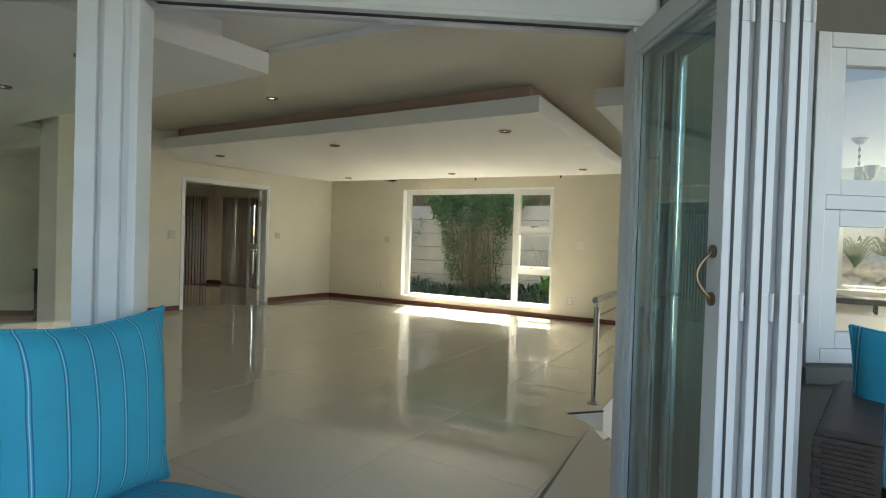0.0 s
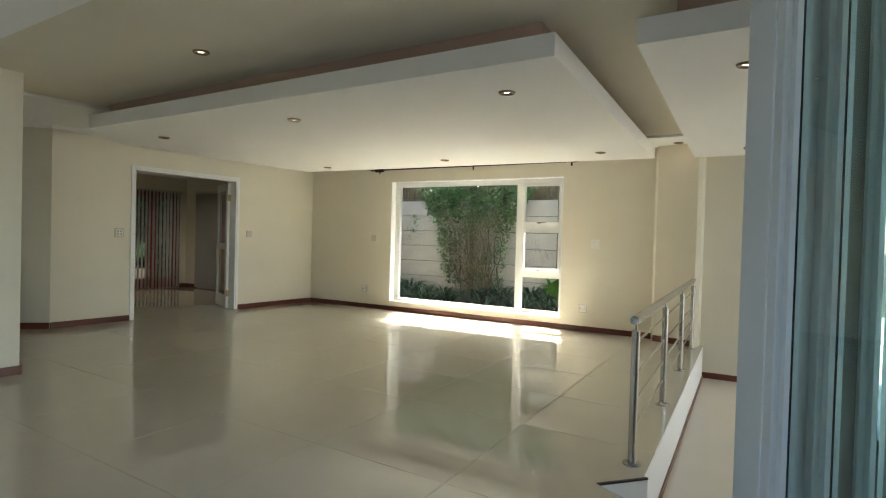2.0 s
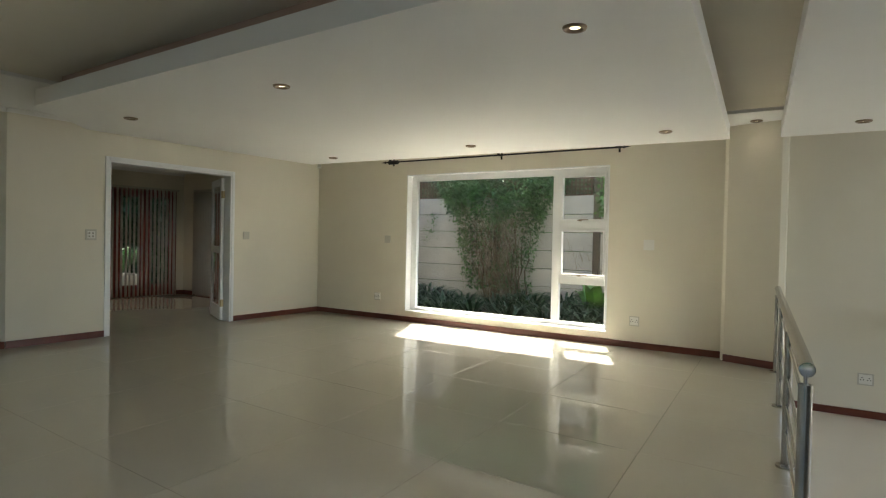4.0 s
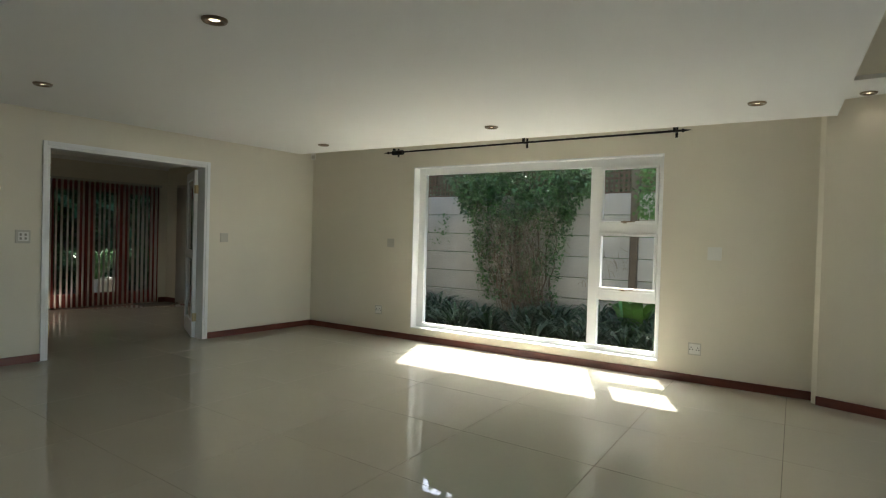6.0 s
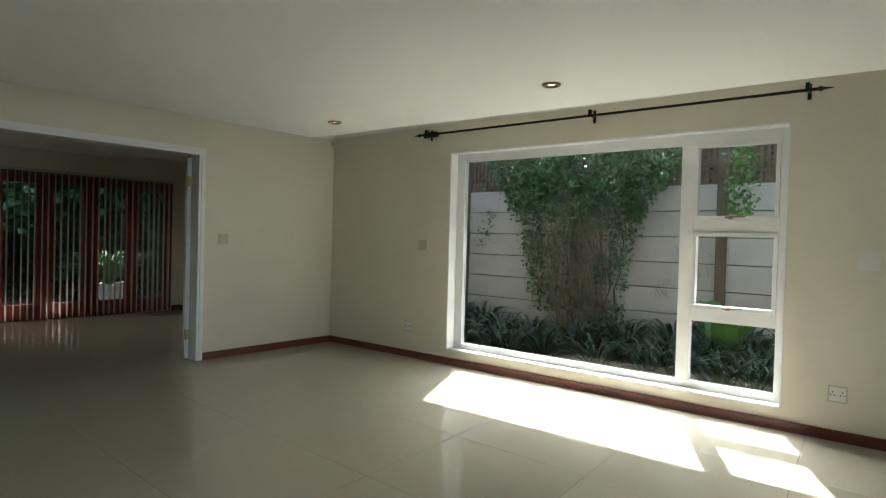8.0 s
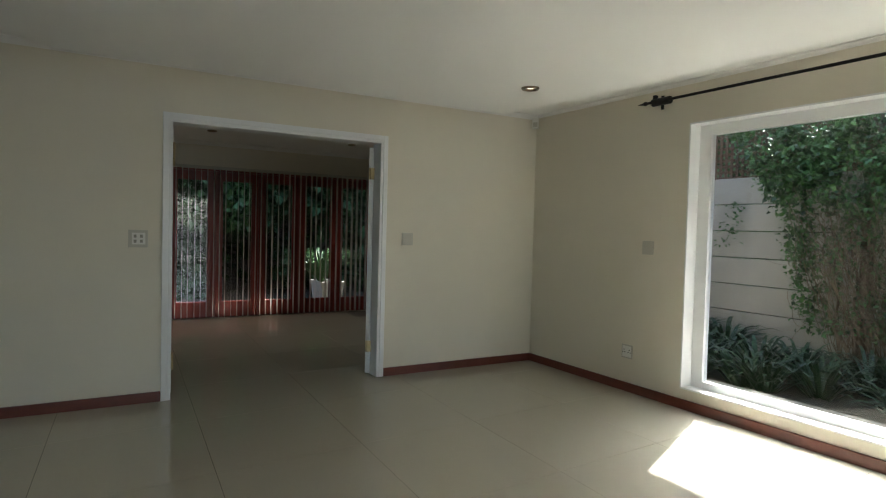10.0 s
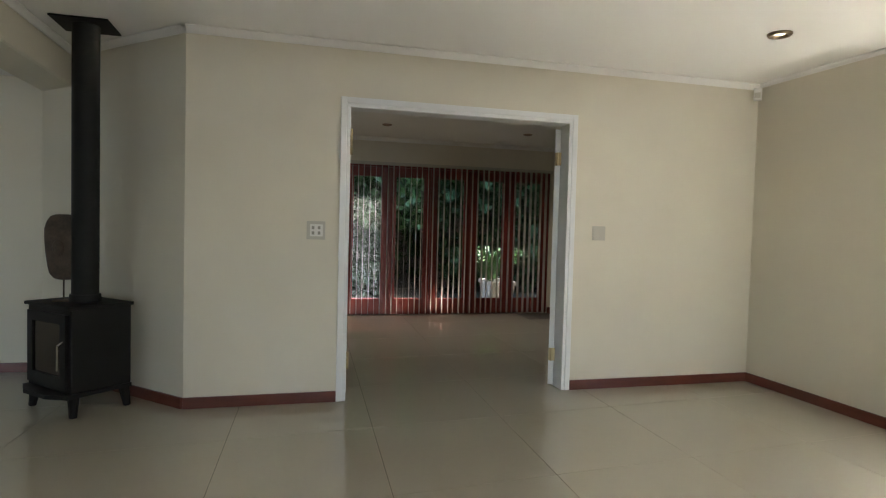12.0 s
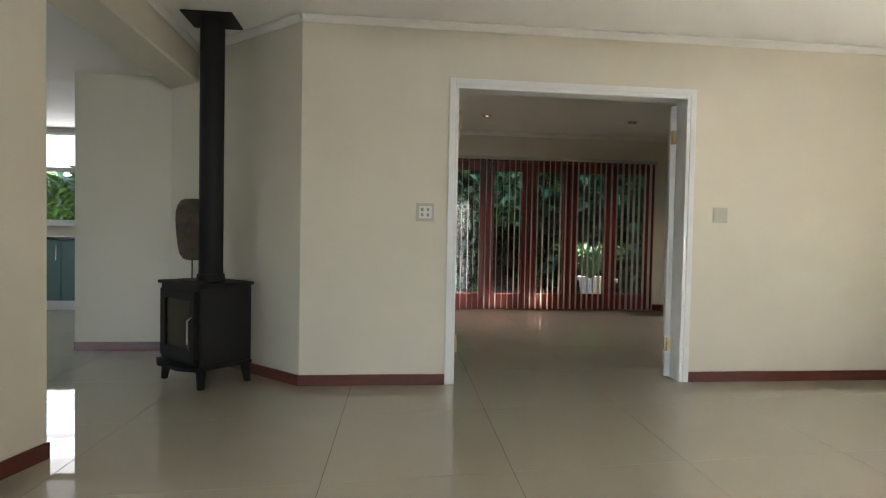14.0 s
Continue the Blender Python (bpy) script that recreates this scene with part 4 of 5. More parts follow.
cab = base_cabinet(Matrix.Translation((-11.86, 0.0, 0)) @ EAST)
for k in (-1, 1, 2, 3, 4):
    copy_thing(cab, Matrix.Translation((-11.86, 0.6 * k, 0)) @ EAST)
wt = thing("worktop", pose(0, 0, 0), "dark polished stone kitchen worktop", "worktop")
box_part("slab", (-12.44, -11.83, -0.62, 3.02, 0.862, 0.9), STONE, wt, 0.005)

# ---- chandelier of the sunken room ----
ch = thing("pendant_lamp", pose(0.56, 6.61, TRAY), "dark bronze pendant lamp on a short chain", "lamp")
bm = bmesh.new()
rod(bm, (0, 0, -0.05), (0, 0, 0), 0.03, 0.07, 20)
part("canopy", bm, BRONZE, ch, "", True)
bm = bmesh.new()
for i in range(6):
    r = bmesh.ops.create_uvsphere(bm, u_segments=8, v_segments=6, radius=1)
    bmesh.ops.transform(bm, matrix=Matrix.Translation((0, 0, -0.07 - 0.03 * i)) @ Matrix.Diagonal((0.012 if i % 2 else 0.005, 0.005 if i % 2 else 0.012, 0.02, 1)), verts=r["verts"])
part("chain", bm, BRONZE, ch)
bm = bmesh.new()
rod(bm, (0, 0, -0.25), (0, 0, -0.42), 0.03, 0.045, 14)
part("body", bm, BRONZE, ch, "", True)
for k in range(5):
    a = k * 2 * math.pi / 5
    bm = bmesh.new()
    c, sn = math.cos(a), math.sin(a)
    pts = [(0.04, -0.38), (0.12, -0.45), (0.22, -0.43), (0.25, -0.36)]
    for (r0, z0), (r1, z1) in zip(pts, pts[1:]):
        rod(bm, (r0 * c, r0 * sn, z0), (r1 * c, r1 * sn, z1), 0.008, seg=8)
    part("arm", bm, BRONZE, ch)
    bm = bmesh.new()
    rod(bm, (0.25 * c, 0.25 * sn, -0.37), (0.25 * c, 0.25 * sn, -0.27), 0.03, 0.06, 12)
    part("shade", bm, BRONZE, ch, "dark bronze cup", True)

# shelf on the wall of the sunken room
sh = thing("wall_shelf", pose(0, 0, 0), "thick dark wooden shelf on the sunken room wall", "shelf")
box_part("board", (-0.32, 1.1, 8.9, 9.425, 0.62, 0.69), STONE, sh, 0.005)
for x in (-0.1, 0.9):
    bm = bmesh.new()
    prism(bm, [(x, 9.42), (x, 9.1), (x + 0.03, 9.1), (x + 0.03, 9.42)], 0.5, 0.619)
    part("bracket", bm, RODBLACK, sh)


# ---- patio furniture ----
def cushion_mesh(w, h, d, seed):
    bm = bmesh.new()
    n = 22
    grid = {}
    for side in (1, -1):
        for i in range(n + 1):
            for j in range(n + 1):
                u, v = i / n * 2 - 1, j / n * 2 - 1
                edge = (1 - abs(u) ** 3.2) * (1 - abs(v) ** 3.2)
                pinch = 1 + 0.07 * (abs(u) * abs(v)) ** 3 - 0.05 * (1 - abs(u * v)) * max(abs(u), abs(v)) ** 4
                y = side * d / 2 * max(edge, 0) ** 0.5 + 0.006 * noise.noise(Vector((u * 2.2 + seed, v * 2.2, side)))
                if side == -1 and (i in (0, n) or j in (0, n)):
                    grid[(side, i, j)] = grid[(1, i, j)]
                else:
                    grid[(side, i, j)] = bm.verts.new((u * w / 2 * pinch, y, v * h / 2 * pinch))
        for i in range(n):
            for j in range(n):
                bm.faces.new([grid[(side, a, b)] for a, b in ((i, j), (i + 1, j), (i + 1, j + 1), (i, j + 1))])
    return bm


def pillow(name, m, w, h, d, label, seed=0.0):
    t = thing(name, m, label, "cushion")
    part("cover", cushion_mesh(w, h, d, seed), BLUE, t, "", True)
    bm = bmesh.new()
    pr = []
    k = 16
    for i in range(4 * k):
        s_, f = divmod(i, k)
        f = f / k * 2 - 1
        u, v = ((f, -1), (1, f), (-f, 1), (-1, -f))[s_]
        pinch = 1 + 0.07 * (abs(u) * abs(v)) ** 3 - 0.05 * (1 - abs(u * v)) * max(abs(u), abs(v)) ** 4
        pr.append(Vector((u * w / 2 * pinch, 0, v * h / 2 * pinch)))
    for a, b in zip(pr, pr[1:] + pr[:1]):
        rod(bm, a, b, 0.005, seg=6)
    part("piping", bm, BLUE, t, "turquoise piped edge")
    return t


def woven_panel(bm, m, w, h, pitch=0.024):
    """Flat strands woven over and under, in the local xz plane."""
    quad_box(bm, 0, w, 0.004, 0.02, 0, h, m)
    nx, nz = int(w / pitch), int(h / (pitch * 0.6))
    for j in range(nz):
        for i in range(nx):
            lift = 0.0 if (i + j) % 2 else 0.005
            quad_box(bm, i * pitch + 0.001, (i + 1) * pitch - 0.001, -lift, 0.006 - lift, j * pitch * 0.6 + 0.001, (j + 1) * pitch * 0.6 - 0.002, m)


# low chair beside the doorway, facing east
chair = thing("patio_chair", pose(-1.835, 0.96, PATIO, 0, 0, 12), "low dark rattan patio chair with a turquoise striped seat", "chair")
box_part("base", (0.0, 0.78, 0.0, 0.76, 0.1, 0.26), WICKER, chair, 0.02)
box_part("backrest", (-0.1, 0.0, 0.0, 0.76, 0.1, 0.72), WICKER, chair, 0.02)
for x in (0.02, 0.66):
    for y in (0.03, 0.62):
        box_part("leg", (x - 0.02, x + 0.03, y, y + 0.05, 0.0, 0.1), WICKER, chair, 0.004)
bm = cushion_mesh(0.76, 0.8, 0.24, 3.0)
sc = part("seat_cushion", bm, BLUE, chair, "turquoise striped seat cushion", True)
sc.matrix_basis = pose(0.4, 0.38, 0.33, 90, 0, 90)
pillow("scatter_cushion", pose(-1.775, 1.36, PATIO + 0.74, -4, 0, 105), 0.64, 0.62, 0.18, "plump turquoise cushion with narrow blue stripes on a chair", 1.0)

# rattan sofa under the front window
sofa = thing("rattan_sofa", pose(0.275, 2.283, PATIO, 0, 0, -5), "dark brown woven rattan sofa against the front wall", "sofa")
bm = bmesh.new()
woven_panel(bm, Matrix.Rotation(radians(-90), 4, "Z") @ pose(-0.85, 0, 0.05), 0.85, 0.79)
part("side_panel", bm, WICKER, sofa, "woven rattan side")
bm = bmesh.new()
woven_panel(bm, pose(0, 0, 0.05), 0.16, 0.79)
part("arm_front", bm, WICKER, sofa, "woven rattan arm front")
box_part("arm", (0.02, 0.16, 0.02, 0.85, 0.05, 0.86), WICKER, sofa, 0.01)
box_part("seat_base", (0.16, 1.5, 0.06, 0.85, 0.05, 0.35), WICKER, sofa, 0.01)
box_part("backrest", (0.16, 1.5, 0.7, 0.85, 0.35, 0.86), WICKER, sofa, 0.02)
bm = cushion_mesh(1.3, 0.64, 0.2, 5.0)
sc = part("seat_cushion", bm, BLUE, sofa, "turquoise striped seat cushion", True)
sc.matrix_basis = pose(0.84, 0.4, 0.43, 90, 0, 0)
pillow("scatter_cushion", pose(0.655, 2.813, PATIO + 0.83, -16, 0, -10), 0.55, 0.52, 0.16, "plump turquoise striped cushion leaning on the sofa back", 2.0)

# ---- outside ----
bm = bmesh.new()
for x0, x1, y0, y1 in ((-250, 250, 9.74, 250), (-250, 250, -250, -6.0), (-250, -12.5, -6.0, 9.74), (13.0, 250, -6.0, 9.74)):
    vs = [bm.verts.new(p) for p in ((x0, y0, -0.12), (x1, y0, -0.12), (x1, y1, -0.12), (x0, y1, -0.12))]
    bm.faces.new(vs)
bmesh.ops.remove_doubles(bm, verts=bm.verts[:], dist=1e-4)
structure("ground", bm, SOIL, "garden ground round the house", "ground")
bm = bmesh.new()
OA, OB = LINE_A + DN * 0.09, LINE_B + DN * 0.12
# the unseen east part is added to bounce sun into the sunken room
prism(bm, [(-12.5, -6.0), (13.0, -6.0), (13.0, 9.7), (3.42, 9.7), (3.42, 6.6), OB, JR + DN * 0.09, OA, (-12.5, -1.46)], -0.6, PATIO - 0.02)
structure("pavement", bm, PAVING, "grey paved patio, extended unseen to the east to bounce sunlight", "pavement")

# precast garden wall with lattice
gw = thing("garden_wall", pose(0, 12.6, -0.12), "precast concrete panel wall with brown posts", "wall", kind="structure")
bm = bmesh.new()
quad_box(bm, 0.004, 1.956, 0, 0.04, 0.005, 0.328)
bevel(bm, 0.006, 1)
proto = part("panel", bm, CONCRETE, gw)
proto.matrix_basis = pose(-10.46, 0, -0.165)
for i in range(7):
    for j in range(7):
        if i == 0 and j == 0:
            continue
        o = new("panel", proto.data)
        o.parent = gw
        o.matrix_basis = pose(-10.46 + 1.96 * i, 0.004 * ((i * 3 + j * 5) % 4), 0.333 * j - 0.165)
bm = bmesh.new()
quad_box(bm, -0.06, 0.06, -0.05, 0.06, 0, 2.75)
bevel(bm, 0.01, 1)
proto = part("post", bm, POST, gw)
proto.matrix_basis = pose(-10.46, 0, 0)
for x in (-8.5, -6.54, -4.58, -2.62, -0.66, 1.3, 3.26):
    o = new("post", proto.data)
    o.parent = gw
    o.matrix_basis = pose(x, 0, 0)
lat = thing("lattice_fence", pose(0, 12.63, 1.95), "weathered brown wooden lattice on top of the wall", "fence", kind="structure")
bm = bmesh.new()
quad_box(bm, -10.6, 1.4, 0, 0.012, 0, 0.05)
part("foot_rail", bm, LATTICE, lat)
bm = bmesh.new()
quad_box(bm, -0.018, 0.018, -0.012, 0, 0, 0.72)
pv = part("slat", bm, LATTICE, lat)
pv.matrix_basis = pose(-8.6, 0, 0)
bm = bmesh.new()
quad_box(bm, -10.6, 1.4, 0, 0.01, -0.018, 0.018)
ph = part("slat", bm, LATTICE, lat)
ph.matrix_basis = pose(0, 0.001, 0.1)
for i in range(1, 80):
    o = new("slat", pv.data)
    o.parent = lat
    o.matrix_basis = pose(-8.6 + 0.075 * i, 0, 0, 0, 0, random.uniform(-1, 1))
for j in range(1, 9):
    o = new("slat", ph.data)
    o.parent = lat
    o.matrix_basis = pose(0, 0.001, 0.1 + 0.075 * j)


def leaves(name, mat, spots, size, label, category, droop=0.4):
    """Many small folded leaves at the given places, one mesh."""
    rng = np.random.default_rng(len(spots) + 7)
    verts, faces = [], []
    for p in spots:
        s_ = size * rng.uniform(0.6, 1.35)
        q = Euler((rng.uniform(-0.9, 0.9) - droop, rng.uniform(-0.8, 0.8), rng.uniform(0, 6.283))).to_matrix()
        b = len(verts)
        for v in ((0, 0, 0), (0.38, 0.42, 0.1), (0, 1.0, -0.12), (-0.38, 0.42, 0.1), (0, 0.45, -0.02)):
            verts.append(tuple(Vector(p) + q @ (Vector(v) * s_)))
        faces += [(b, b + 1, b + 4), (b + 1, b + 2, b + 4), (b + 2, b + 3, b + 4), (b + 3, b, b + 4)]
    me = bpy.data.meshes.new(name)
    me.from_pydata(verts, [], faces)
    me.materials.append(mat)
    return tagged(new(name, me), label, category, "", "stuff")


rng = np.random.default_rng(3)


def between(z, table):
    return float(np.interp(z, [p[0] for p in table], [p[1] for p in table]))


VINE_L = ((-0.1, -6.7), (0.4, -6.95), (0.9, -7.12), (1.45, -7.27), (1.95, -7.42), (2.5, -7.85))
VINE_R = ((-0.1, -5.95), (0.1, -5.86), (0.76, -5.8), (1.32, -5.67), (1.78, -5.5), (2.36, -5.0))


def creeper_spots(n):
    """Thick on top, hanging in strands down both sides, thin over the dry middle."""
    out = []
    while len(out) < n:
        z = rng.uniform(0.3, 2.8)
        lo, hi = between(z, VINE_L), between(z, VINE_R)
        x = rng.uniform(lo - 0.1, hi + 0.1)
        f = (x - lo) / (hi - lo)
        top = min(1.0, max(0.0, (z - 1.55 + 0.35 * noise.noise(Vector((x * 2.6, 0.7, 1.1)))) / 0.3))
        left = max(0.0, 1 - abs(f - 0.05) / 0.13) * min(1.0, max(0.15, (z - 0.55) / 0.7))
        right = max(0.0, 1 - abs(f - 0.78) / 0.27) * min(1.0, max(0.05, (z - 0.75) / 0.8))
        clump = noise.noise(Vector((x * 3.4, z * 2.4, 0.3)))
        keep = max(top, 0.55 * left, 0.6 * right, 0.16) * (0.75 + 1.1 * clump)
        if rng.uniform() < keep:
            out.append((x, 12.5 - abs(rng.normal(0, 0.13)) - 0.12 * top, z))
    return out


leaves("creeper_leaves", LEAF, creeper_spots(9500), 0.058, "green creeper leaves hanging over the garden wall", "creeper")
leaves("creeper_leaves", LEAF_DARK, creeper_spots(3000), 0.058, "darker leaves inside the creeper", "creeper")
leaves("creeper_leaves", LEAF_PALE, creeper_spots(1300), 0.05, "paler leaves among the creeper", "creeper")
leaves("creeper_leaves", LEAF_PALE, [(rng.normal(-4.32, 0.09), 12.3 + rng.normal(0, 0.06), rng.uniform(1.65, 2.7)) for _ in range(380)], 0.07, "bright young creeper shoots on the lattice", "creeper")
leaves("creeper_leaves", LEAF, [(rng.normal(-8.05 + 0.25 * (z - 1.5), 0.09), 12.5, z) for z in rng.uniform(1.2, 1.75, 75)], 0.055, "stray creeper shoot on the wall panels", "creeper")


def tangle(name, mat, paths, label, category):
    """Thin three-sided twigs along the given lines, one mesh."""
    verts, faces = [], []
    for pts, r0, r1 in paths:
        for i, p in enumerate(pts):
            r = r0 + (r1 - r0) * i / (len(pts) - 1)
            b = len(verts)
            for k in range(3):
                w = 2.094 * k
                verts.append((p[0] + r * math.cos(w), p[1] + r * math.sin(w), p[2] + 0.4 * r * math.sin(w + 1)))
            if i:
                for k in range(3):
                    m_ = (k + 1) % 3
                    faces.append((b - 3 + k, b - 3 + m_, b + m_, b + k))
    me = bpy.data.meshes.new(name)
    me.from_pydata(verts, [], faces)
    me.materials.append(mat)
    return tagged(new(name, me), label, category, "", "stuff")


twigs = []
for k in range(105):
    f0, f1 = rng.uniform(0, 1), rng.uniform(0.02, 0.98)
    z1, ph = rng.uniform(0.9, 2.3), rng.uniform(0, 6.283)
    y = 12.52 - rng.uniform(0, 0.28)
    pts = []
    for i in range(15):
        g = i / 14
        z = -0.12 + (z1 + 0.12) * g
        f = f0 + (f1 - f0) * g
        x = between(z, VINE_L) * (1 - f) + between(z, VINE_R) * f
        pts.append((x + 0.05 * math.sin(ph + g * 9) * g + rng.normal(0, 0.012), y + rng.normal(0, 0.015), z))
    twigs.append((pts, rng.uniform(0.003, 0.008), 0.0025))
for k in range(230):
    z = rng.uniform(0.35, 2.0)
    lo, hi = between(z, VINE_L), between(z, VINE_R)
    p = Vector((lo + (hi - lo) * rng.beta(2.2, 2.2), 12.48 - rng.uniform(0, 0.3), z))
    head_, curl = rng.uniform(0, 6.283), rng.normal(0, 0.45)
    pts = [tuple(p)]
    for i in range(11):
        head_ += curl + rng.normal(0, 0.25)
        p = p + Vector((0.045 * math.cos(head_), rng.normal(0, 0.012), 0.045 * math.sin(head_) - 0.008))
        pts.append(tuple(p))
    twigs.append((pts, 0.0035, 0.0025))
for x0, z0, n_ in ((-4.8, 0.92, 9), (-4.55, 0.98, 5), (-5.25, 0.7, 10), (-5.1, 1.05, 8)):
    for k in range(n_):
        p = Vector((x0 + rng.normal(0, 0.07), 12.57, z0 + rng.normal(0, 0.08)))
        head_, curl, pts = rng.uniform(0.6, 2.4), rng.normal(0, 0.3), []
        for i in range(8):
            pts.append(tuple(p))
            head_ += curl + rng.normal(0, 0.2)
            p = p + Vector((0.028 * math.cos(head_), -0.002, 0.028 * math.sin(head_)))
        twigs.append((pts, 0.004, 0.002))
tangle("creeper_stems", STEM, twigs, "tangle of dry brown creeper stems on the wall", "creeper")
old = []
for k in range(9):
    x, pts = -6.62 + 0.085 * k, []
    for i in range(9):
        x += rng.normal((-6.4 - x) * 0.05 + 0.012 * (k - 4), 0.03)
        pts.append((x, 12.44 + rng.normal(0, 0.02), -0.14 + 0.2 * i))
    old.append((pts, 0.022, 0.007))
tangle("creeper_trunk", STEM_DARK, old, "old woody creeper trunks against the wall", "creeper")


def strap_plant(name, mat, count, length, width, label, seed):
    g = np.random.default_rng(seed)
    verts, faces = [], []
    for _ in range(count):
        a, reach, up = g.uniform(0, 6.283), g.uniform(0.35, 0.8) * length, g.uniform(0.55, 1.0) * length
        w = width * g.uniform(0.7, 1.2)
        side = Vector((-math.sin(a), math.cos(a), 0))
        prev = None
        for i in range(6):
            f = i / 5
            c = Vector((math.cos(a) * reach * f, math.sin(a) * reach * f, up * (1.7 * f - 1.05 * f * f)))
            ww = w * (0.75 + 0.5 * f) * (1 - f ** 3) + 0.001
            b = len(verts)
            verts += [tuple(c - side * ww / 2 + Vector((0, 0, ww * 0.2))), tuple(c), tuple(c + side * ww / 2 + Vector((0, 0, ww * 0.2)))]
            if prev is not None:
                faces += [(prev, prev + 1, b + 1, b), (prev + 1, prev + 2, b + 2, b + 1)]
            prev = b
    me = bpy.data.meshes.new(name)
    me.from_pydata(verts, [], faces)
    me.materials.append(mat)
    return tagged(new(name, me), label, "plant", "plants along the garden wall")


SP = [strap_plant("agapanthus", LEAF_DARK, 46, 0.75, 0.045, "dark green strap-leaved plant at the foot of the wall", k) for k in (1, 2, 3)]
k = 0
for x, y in [(x, y) for y in (12.1, 11.6, 11.15) for x in np.arange(-9.8, -3.0, 0.4)]:
    if y > 12 and -6.75 < x < -5.95 or rng.uniform() < 0.12:
        continue
    m = pose(x + random.uniform(-0.14, 0.14), y + random.uniform(-0.18, 0.18), -0.16 - (12.1 - y) * 0.12, 0, 0, random.uniform(0, 360))
    if k < 3:
        SP[k].matrix_world = m
    else:
        copy_thing(SP[k % 3], m)
    k += 1
big = strap_plant("broadleaf_plant", LEAF_PALE, 6, 1.05, 0.26, "broad pale green leaves of a young banana-like plant", 9)
big.matrix_world = pose(-4.35, 11.95, -0.13, 0, 0, 25)

# rockery beside the sunken room
def boulder(seed, m):
    bm = bmesh.new()
    bmesh.ops.create_icosphere(bm, subdivisions=3, radius=1)
    for v in bm.verts:
        v.co *= 1 + 0.35 * noise.noise(v.co * 1.3 + Vector((seed, 0, 0))) + 0.1 * noise.noise(v.co * 4 + Vector((0, seed, 0)))
    ob = tagged(finish("boulder", bm, ROCK, True), "pale weathered boulder in the planted rockery", "rock", "boulders of the rockery")
    ob.matrix_world = m
    return ob


for k in range(22):
    row = k % 3
    r = random.uniform(0.22, 0.4)
    boulder(k * 3.7, pose(-0.3 + 0.42 * (k // 3) + random.uniform(-0.1, 0.1), 11.3 + 0.35 * row, 0.15 + 0.42 * row, 0, 0, random.uniform(0, 360)) @ Matrix.Diagonal((r * 1.2, r, r * 0.8, 1)))
for k in range(16):
    copy_thing(SP[k % 3], pose(-0.3 + 0.22 * k, 11.1 + random.uniform(0, 1.2), 0.0 + 1.0 * (k % 2), 0, 0, random.uniform(0, 360)))

# tall hedges beyond the walls
def backing_mesh(name, x0, x1, y0, y1, z1, label):
    """An uneven dark sheet, added behind a hedge to close its sky gaps."""
    bm = bmesh.new()
    along_x = (x1 - x0) > (y1 - y0)
    n, m_ = int(max(x1 - x0, y1 - y0) / 0.35), int(z1 / 0.35)
    g = [[bm.verts.new((x0 + (x1 - x0) * (i / n if along_x else 0.5), y0 + (y1 - y0) * (0.5 if along_x else i / n), -0.15 + (z1 + 0.15) * j / m_)) for j in range(m_ + 1)] for i in range(n + 1)]
    for i in range(n):
        for j in range(m_):
            bm.faces.new((g[i][j], g[i + 1][j], g[i + 1][j + 1], g[i][j + 1]))
    for v in bm.verts:
        k = 0.5 * noise.noise(v.co * 0.9) + 0.25 * noise.noise(v.co * 2.5)
        if along_x:
            v.co.y += k
        else:
            v.co.x += k
        v.co.z += 0.5 * noise.noise(Vector((v.co.x + v.co.y, 3.1, 0.4))) * max(v.co.z, 0) / z1
    bmesh.ops.solidify(bm, geom=bm.faces[:], thickness=0.3)
    return tagged(finish(name, bm, HEDGE, True), label, "hedge", "", "stuff")


# added backings that keep sky between the leaves out of floor reflections
backing_mesh("hedge_backing", -17, 4, 16.8, 17.2, 5.6, "dark sheet added behind the tall hedge to block sky gaps")
backing_mesh("hedge_backing", -18.0, -17.4, 1.5, 14.0, 6.5, "dark sheet added behind the side garden hedge to block sky gaps")
backing_mesh("hedge_backing", -9, 12, -11.2, -10.8, 5.5, "dark sheet added behind the unseen patio hedge to block sky")
def hedge_spots(n, x0, x1, y0, y1, z0, z1):
    out = []
    while len(out) < n:
        x, y, z = rng.uniform(x0, x1), rng.uniform(y0, y1), rng.uniform(z0, z1)
        if rng.uniform() < 0.55 + 1.2 * noise.noise(Vector((x * 1.3, y * 1.3, z * 1.3))):
            out.append((x, y, z))
    return out


leaves("hedge", LEAF, hedge_spots(13000, -14, 2, 15.3, 16.6, 0.8, 6.1), 0.24, "tall green hedge behind the garden wall", "hedge")
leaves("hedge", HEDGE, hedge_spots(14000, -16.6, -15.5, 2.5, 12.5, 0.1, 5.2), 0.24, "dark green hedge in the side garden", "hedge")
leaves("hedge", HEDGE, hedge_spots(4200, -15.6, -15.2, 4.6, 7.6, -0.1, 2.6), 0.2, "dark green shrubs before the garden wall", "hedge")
leaves("hedge", LEAF, hedge_spots(1100, -15.3, -14.9, 5.0, 8.4, 1.2, 2.6), 0.17, "hanging green foliage before the hedge", "hedge")
# the patio hedge is invented, to cut low sky from the door glass
leaves("hedge", HEDGE, hedge_spots(8000, -8, 9, -10.7, -9.4, -0.1, 5.4), 0.3, "unseen green hedge added past the patio to block low sky", "hedge")
leaves("hedge", LEAF_PALE, hedge_spots(5200, -15.0, -14.2, -1.5, 3.4, 0.2, 1.95), 0.16, "bright green creeper hedge outside the kitchen", "hedge")
bm = bmesh.new()
quad_box(bm, -16.9, -16.7, -3, 13.5, -0.12, 2.0)
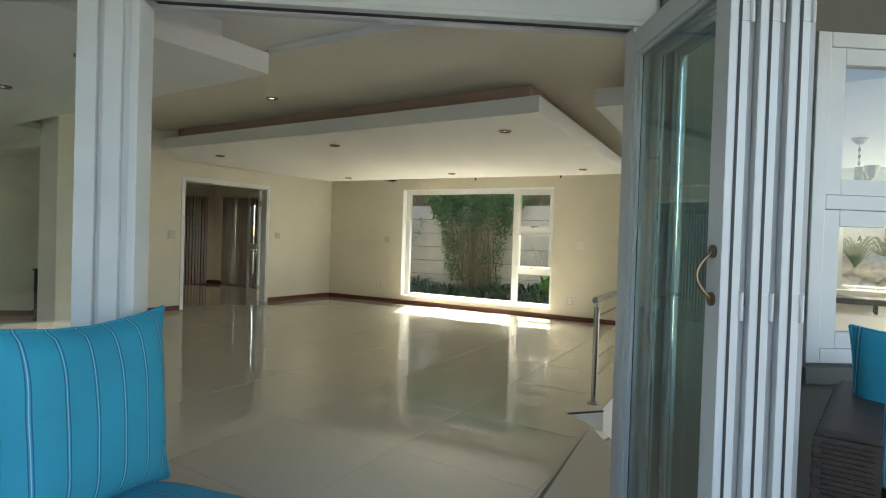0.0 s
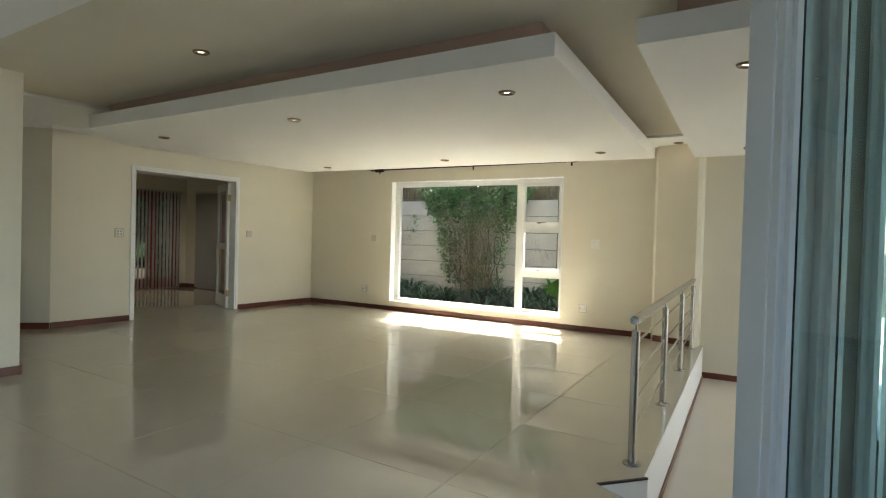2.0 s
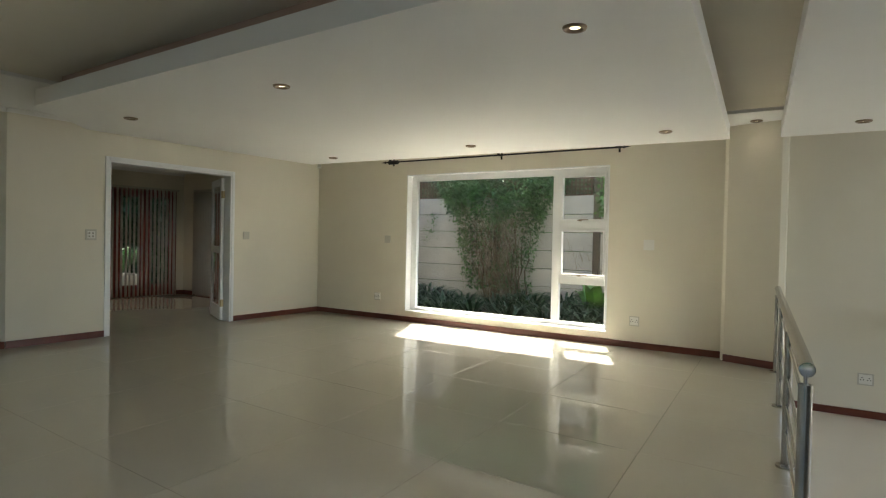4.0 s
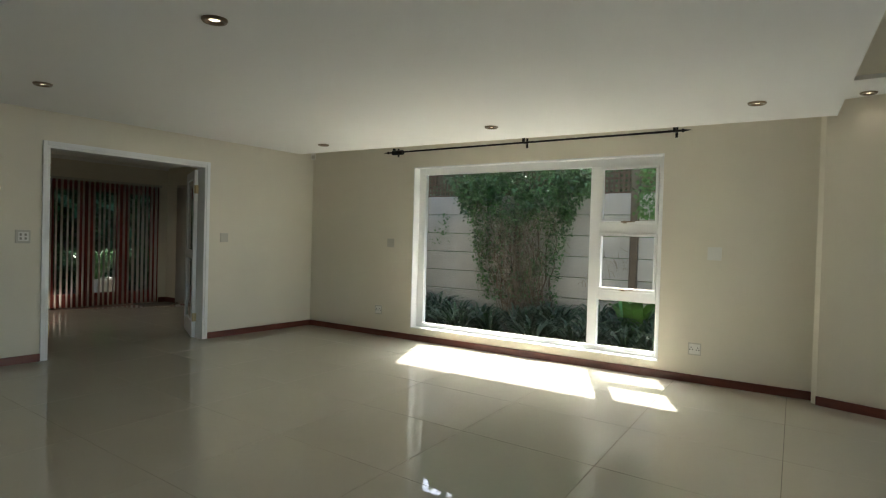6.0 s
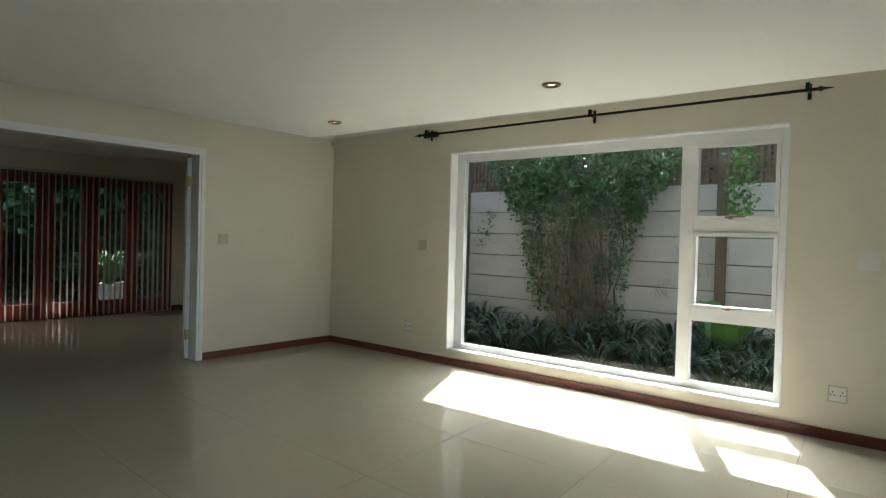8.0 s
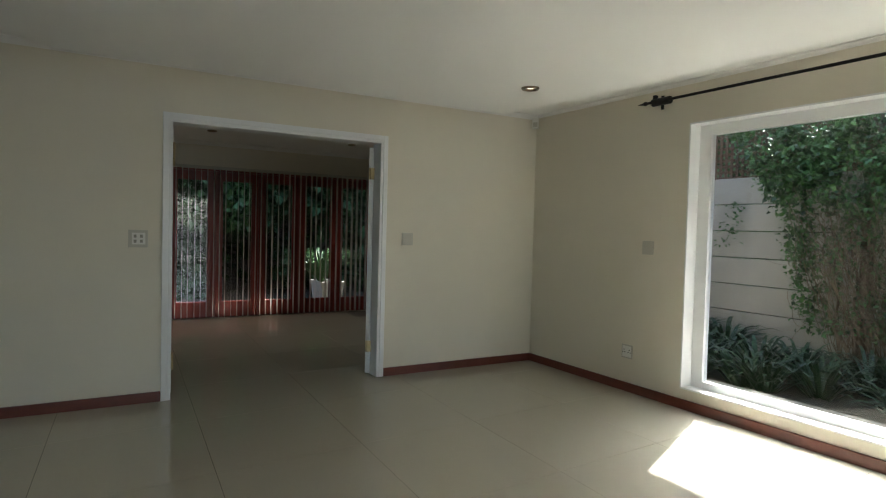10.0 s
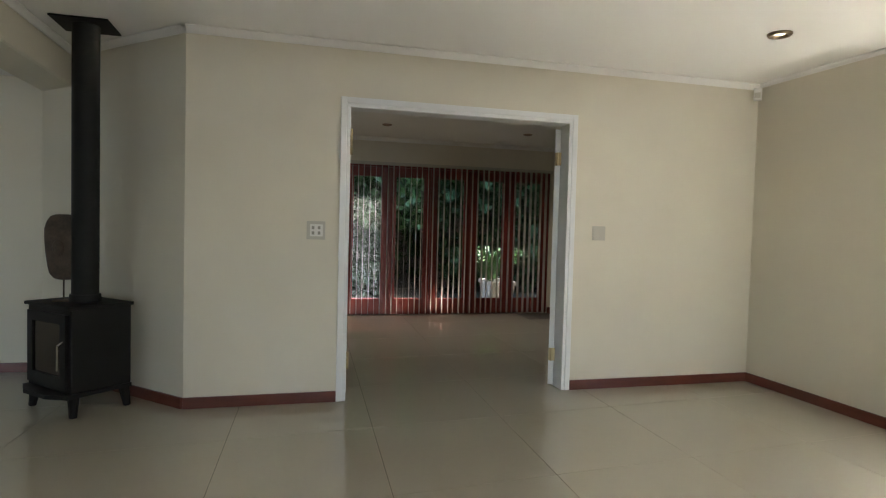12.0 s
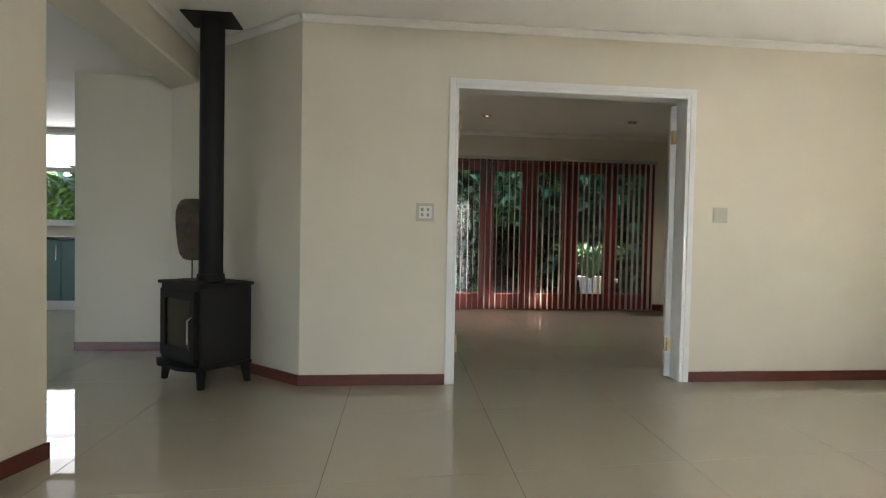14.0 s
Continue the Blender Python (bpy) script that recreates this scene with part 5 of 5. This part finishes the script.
structure("wall_garden_west", bm, OUTWALL, "grey garden wall of the side garden", "wall")


def planter(m):
    t = thing("planter", m, "white tapered planter box outside the glazed doors", "planter")
    bm = bmesh.new()
    prof = ((0.16, 0.0), (0.2, 0.4), (0.225, 0.4), (0.225, 0.46), (0.19, 0.46), (0.18, 0.4))
    rings = [[bm.verts.new((sx * (hw + 0.1), sy * hw, z)) for sx, sy in ((-1, -1), (1, -1), (1, 1), (-1, 1))] for hw, z in prof]
    for ra, rb in zip(rings, rings[1:]):
        for i in range(4):
            bm.faces.new((ra[i], ra[(i + 1) % 4], rb[(i + 1) % 4], rb[i]))
    bm.faces.new(rings[0][::-1])
    bevel(bm, 0.008)
    part("pot", bm, POT, t)
    box_part("soil", (-0.275, 0.275, -0.175, 0.175, 0.39, 0.41), SOIL, t)
    return t


pl1 = planter(pose(-13.6, 9.24, -0.12))
bush = strap_plant("potted_shrub", LEAF, 170, 0.95, 0.035, "narrow-leaved green shrub in a white planter", 14)
bush.matrix_world = pose(-13.6, 9.12, 0.27)
bush["group"] = ""

# ---- floor tiles ----
PITCH, LEAN, DRIFT = 0.9275, -0.075, -0.045     # joints lean a little against the walls
ROWS = [-1.25, -0.36, 0.52, 1.42, 2.33, 3.24, 4.15, 5.29, 6.13, 6.98, 7.83, 8.68, 9.53, 10.38]


def joint(i, yj):
    """Where the joint i crosses the joint that passes x = -5 at yj."""
    y = (yj + DRIFT * (6.0 * LEAN - 7.585 + PITCH * i + 5)) / (1 + DRIFT * LEAN)
    return (-7.585 + PITCH * i + LEAN * (y - 6), y)


def tile_mesh(poly):
    bm = bmesh.new()
    prism(bm, poly, -0.007, 0.0)
    bmesh.ops.bevel(bm, geom=[e for e in bm.edges if all(v.co.z > -0.001 for v in e.verts)], offset=0.0008, segments=1, affect="EDGES")
    return bm


def inset(poly, gap=0.0013):
    c = Vector((sum(p[0] for p in poly) / len(poly), sum(p[1] for p in poly) / len(poly)))
    return [(p[0] - math.copysign(gap, p[0] - c.x), p[1] - math.copysign(gap, p[1] - c.y)) for p in poly]


OUTLINE = [(-12.45, 9.7), (-12.45, -1.24), tuple(LINE_A + DN * 0.02), tuple(FOLD_A + DN * 0.02), tuple(FOLD_B), tuple(NOSE_A), tuple(NOSE_B), tuple(KERB0 + kn * 0.002), tuple(KERB1 + kn * 0.002), (-1.5, 9.7)]


def area(poly):
    return 0.5 * sum(p[0] * q[1] - q[0] * p[1] for p, q in zip(poly, poly[1:] + poly[:1]))


whole = {}
for j, (ya, yb) in enumerate(zip(ROWS, ROWS[1:])):
    for i in range(-6, 9):
        poly = [joint(i, ya), joint(i + 1, ya), joint(i + 1, yb), joint(i, yb)]
        if poly[0][0] < -12.4 or poly[0][1] > 9.6:
            continue
        cut = OUTLINE
        for a, b in zip(poly, poly[1:] + poly[:1]):
            cut = clip(cut, a, b) if len(cut) > 2 else []
        if len(cut) < 3 or area(cut) < 0.002:
            continue
        if area(cut) > area(poly) - 1e-4:
            key = round(yb - ya, 2)
            if key not in whole:
                whole[key] = bpy.data.meshes.new("tile")
                bm = tile_mesh(inset([(p[0] - poly[0][0], p[1] - poly[0][1]) for p in poly]))
                bmesh.ops.recalc_face_normals(bm, faces=bm.faces[:])
                bm.to_mesh(whole[key])
                bm.free()
                whole[key].materials.append(TILE)
            o = new("tile", whole[key])
            o.location = (*poly[0], 0)
        else:
            o = finish("tile", tile_mesh(inset(cut)), TILE)
        o.parent = floor
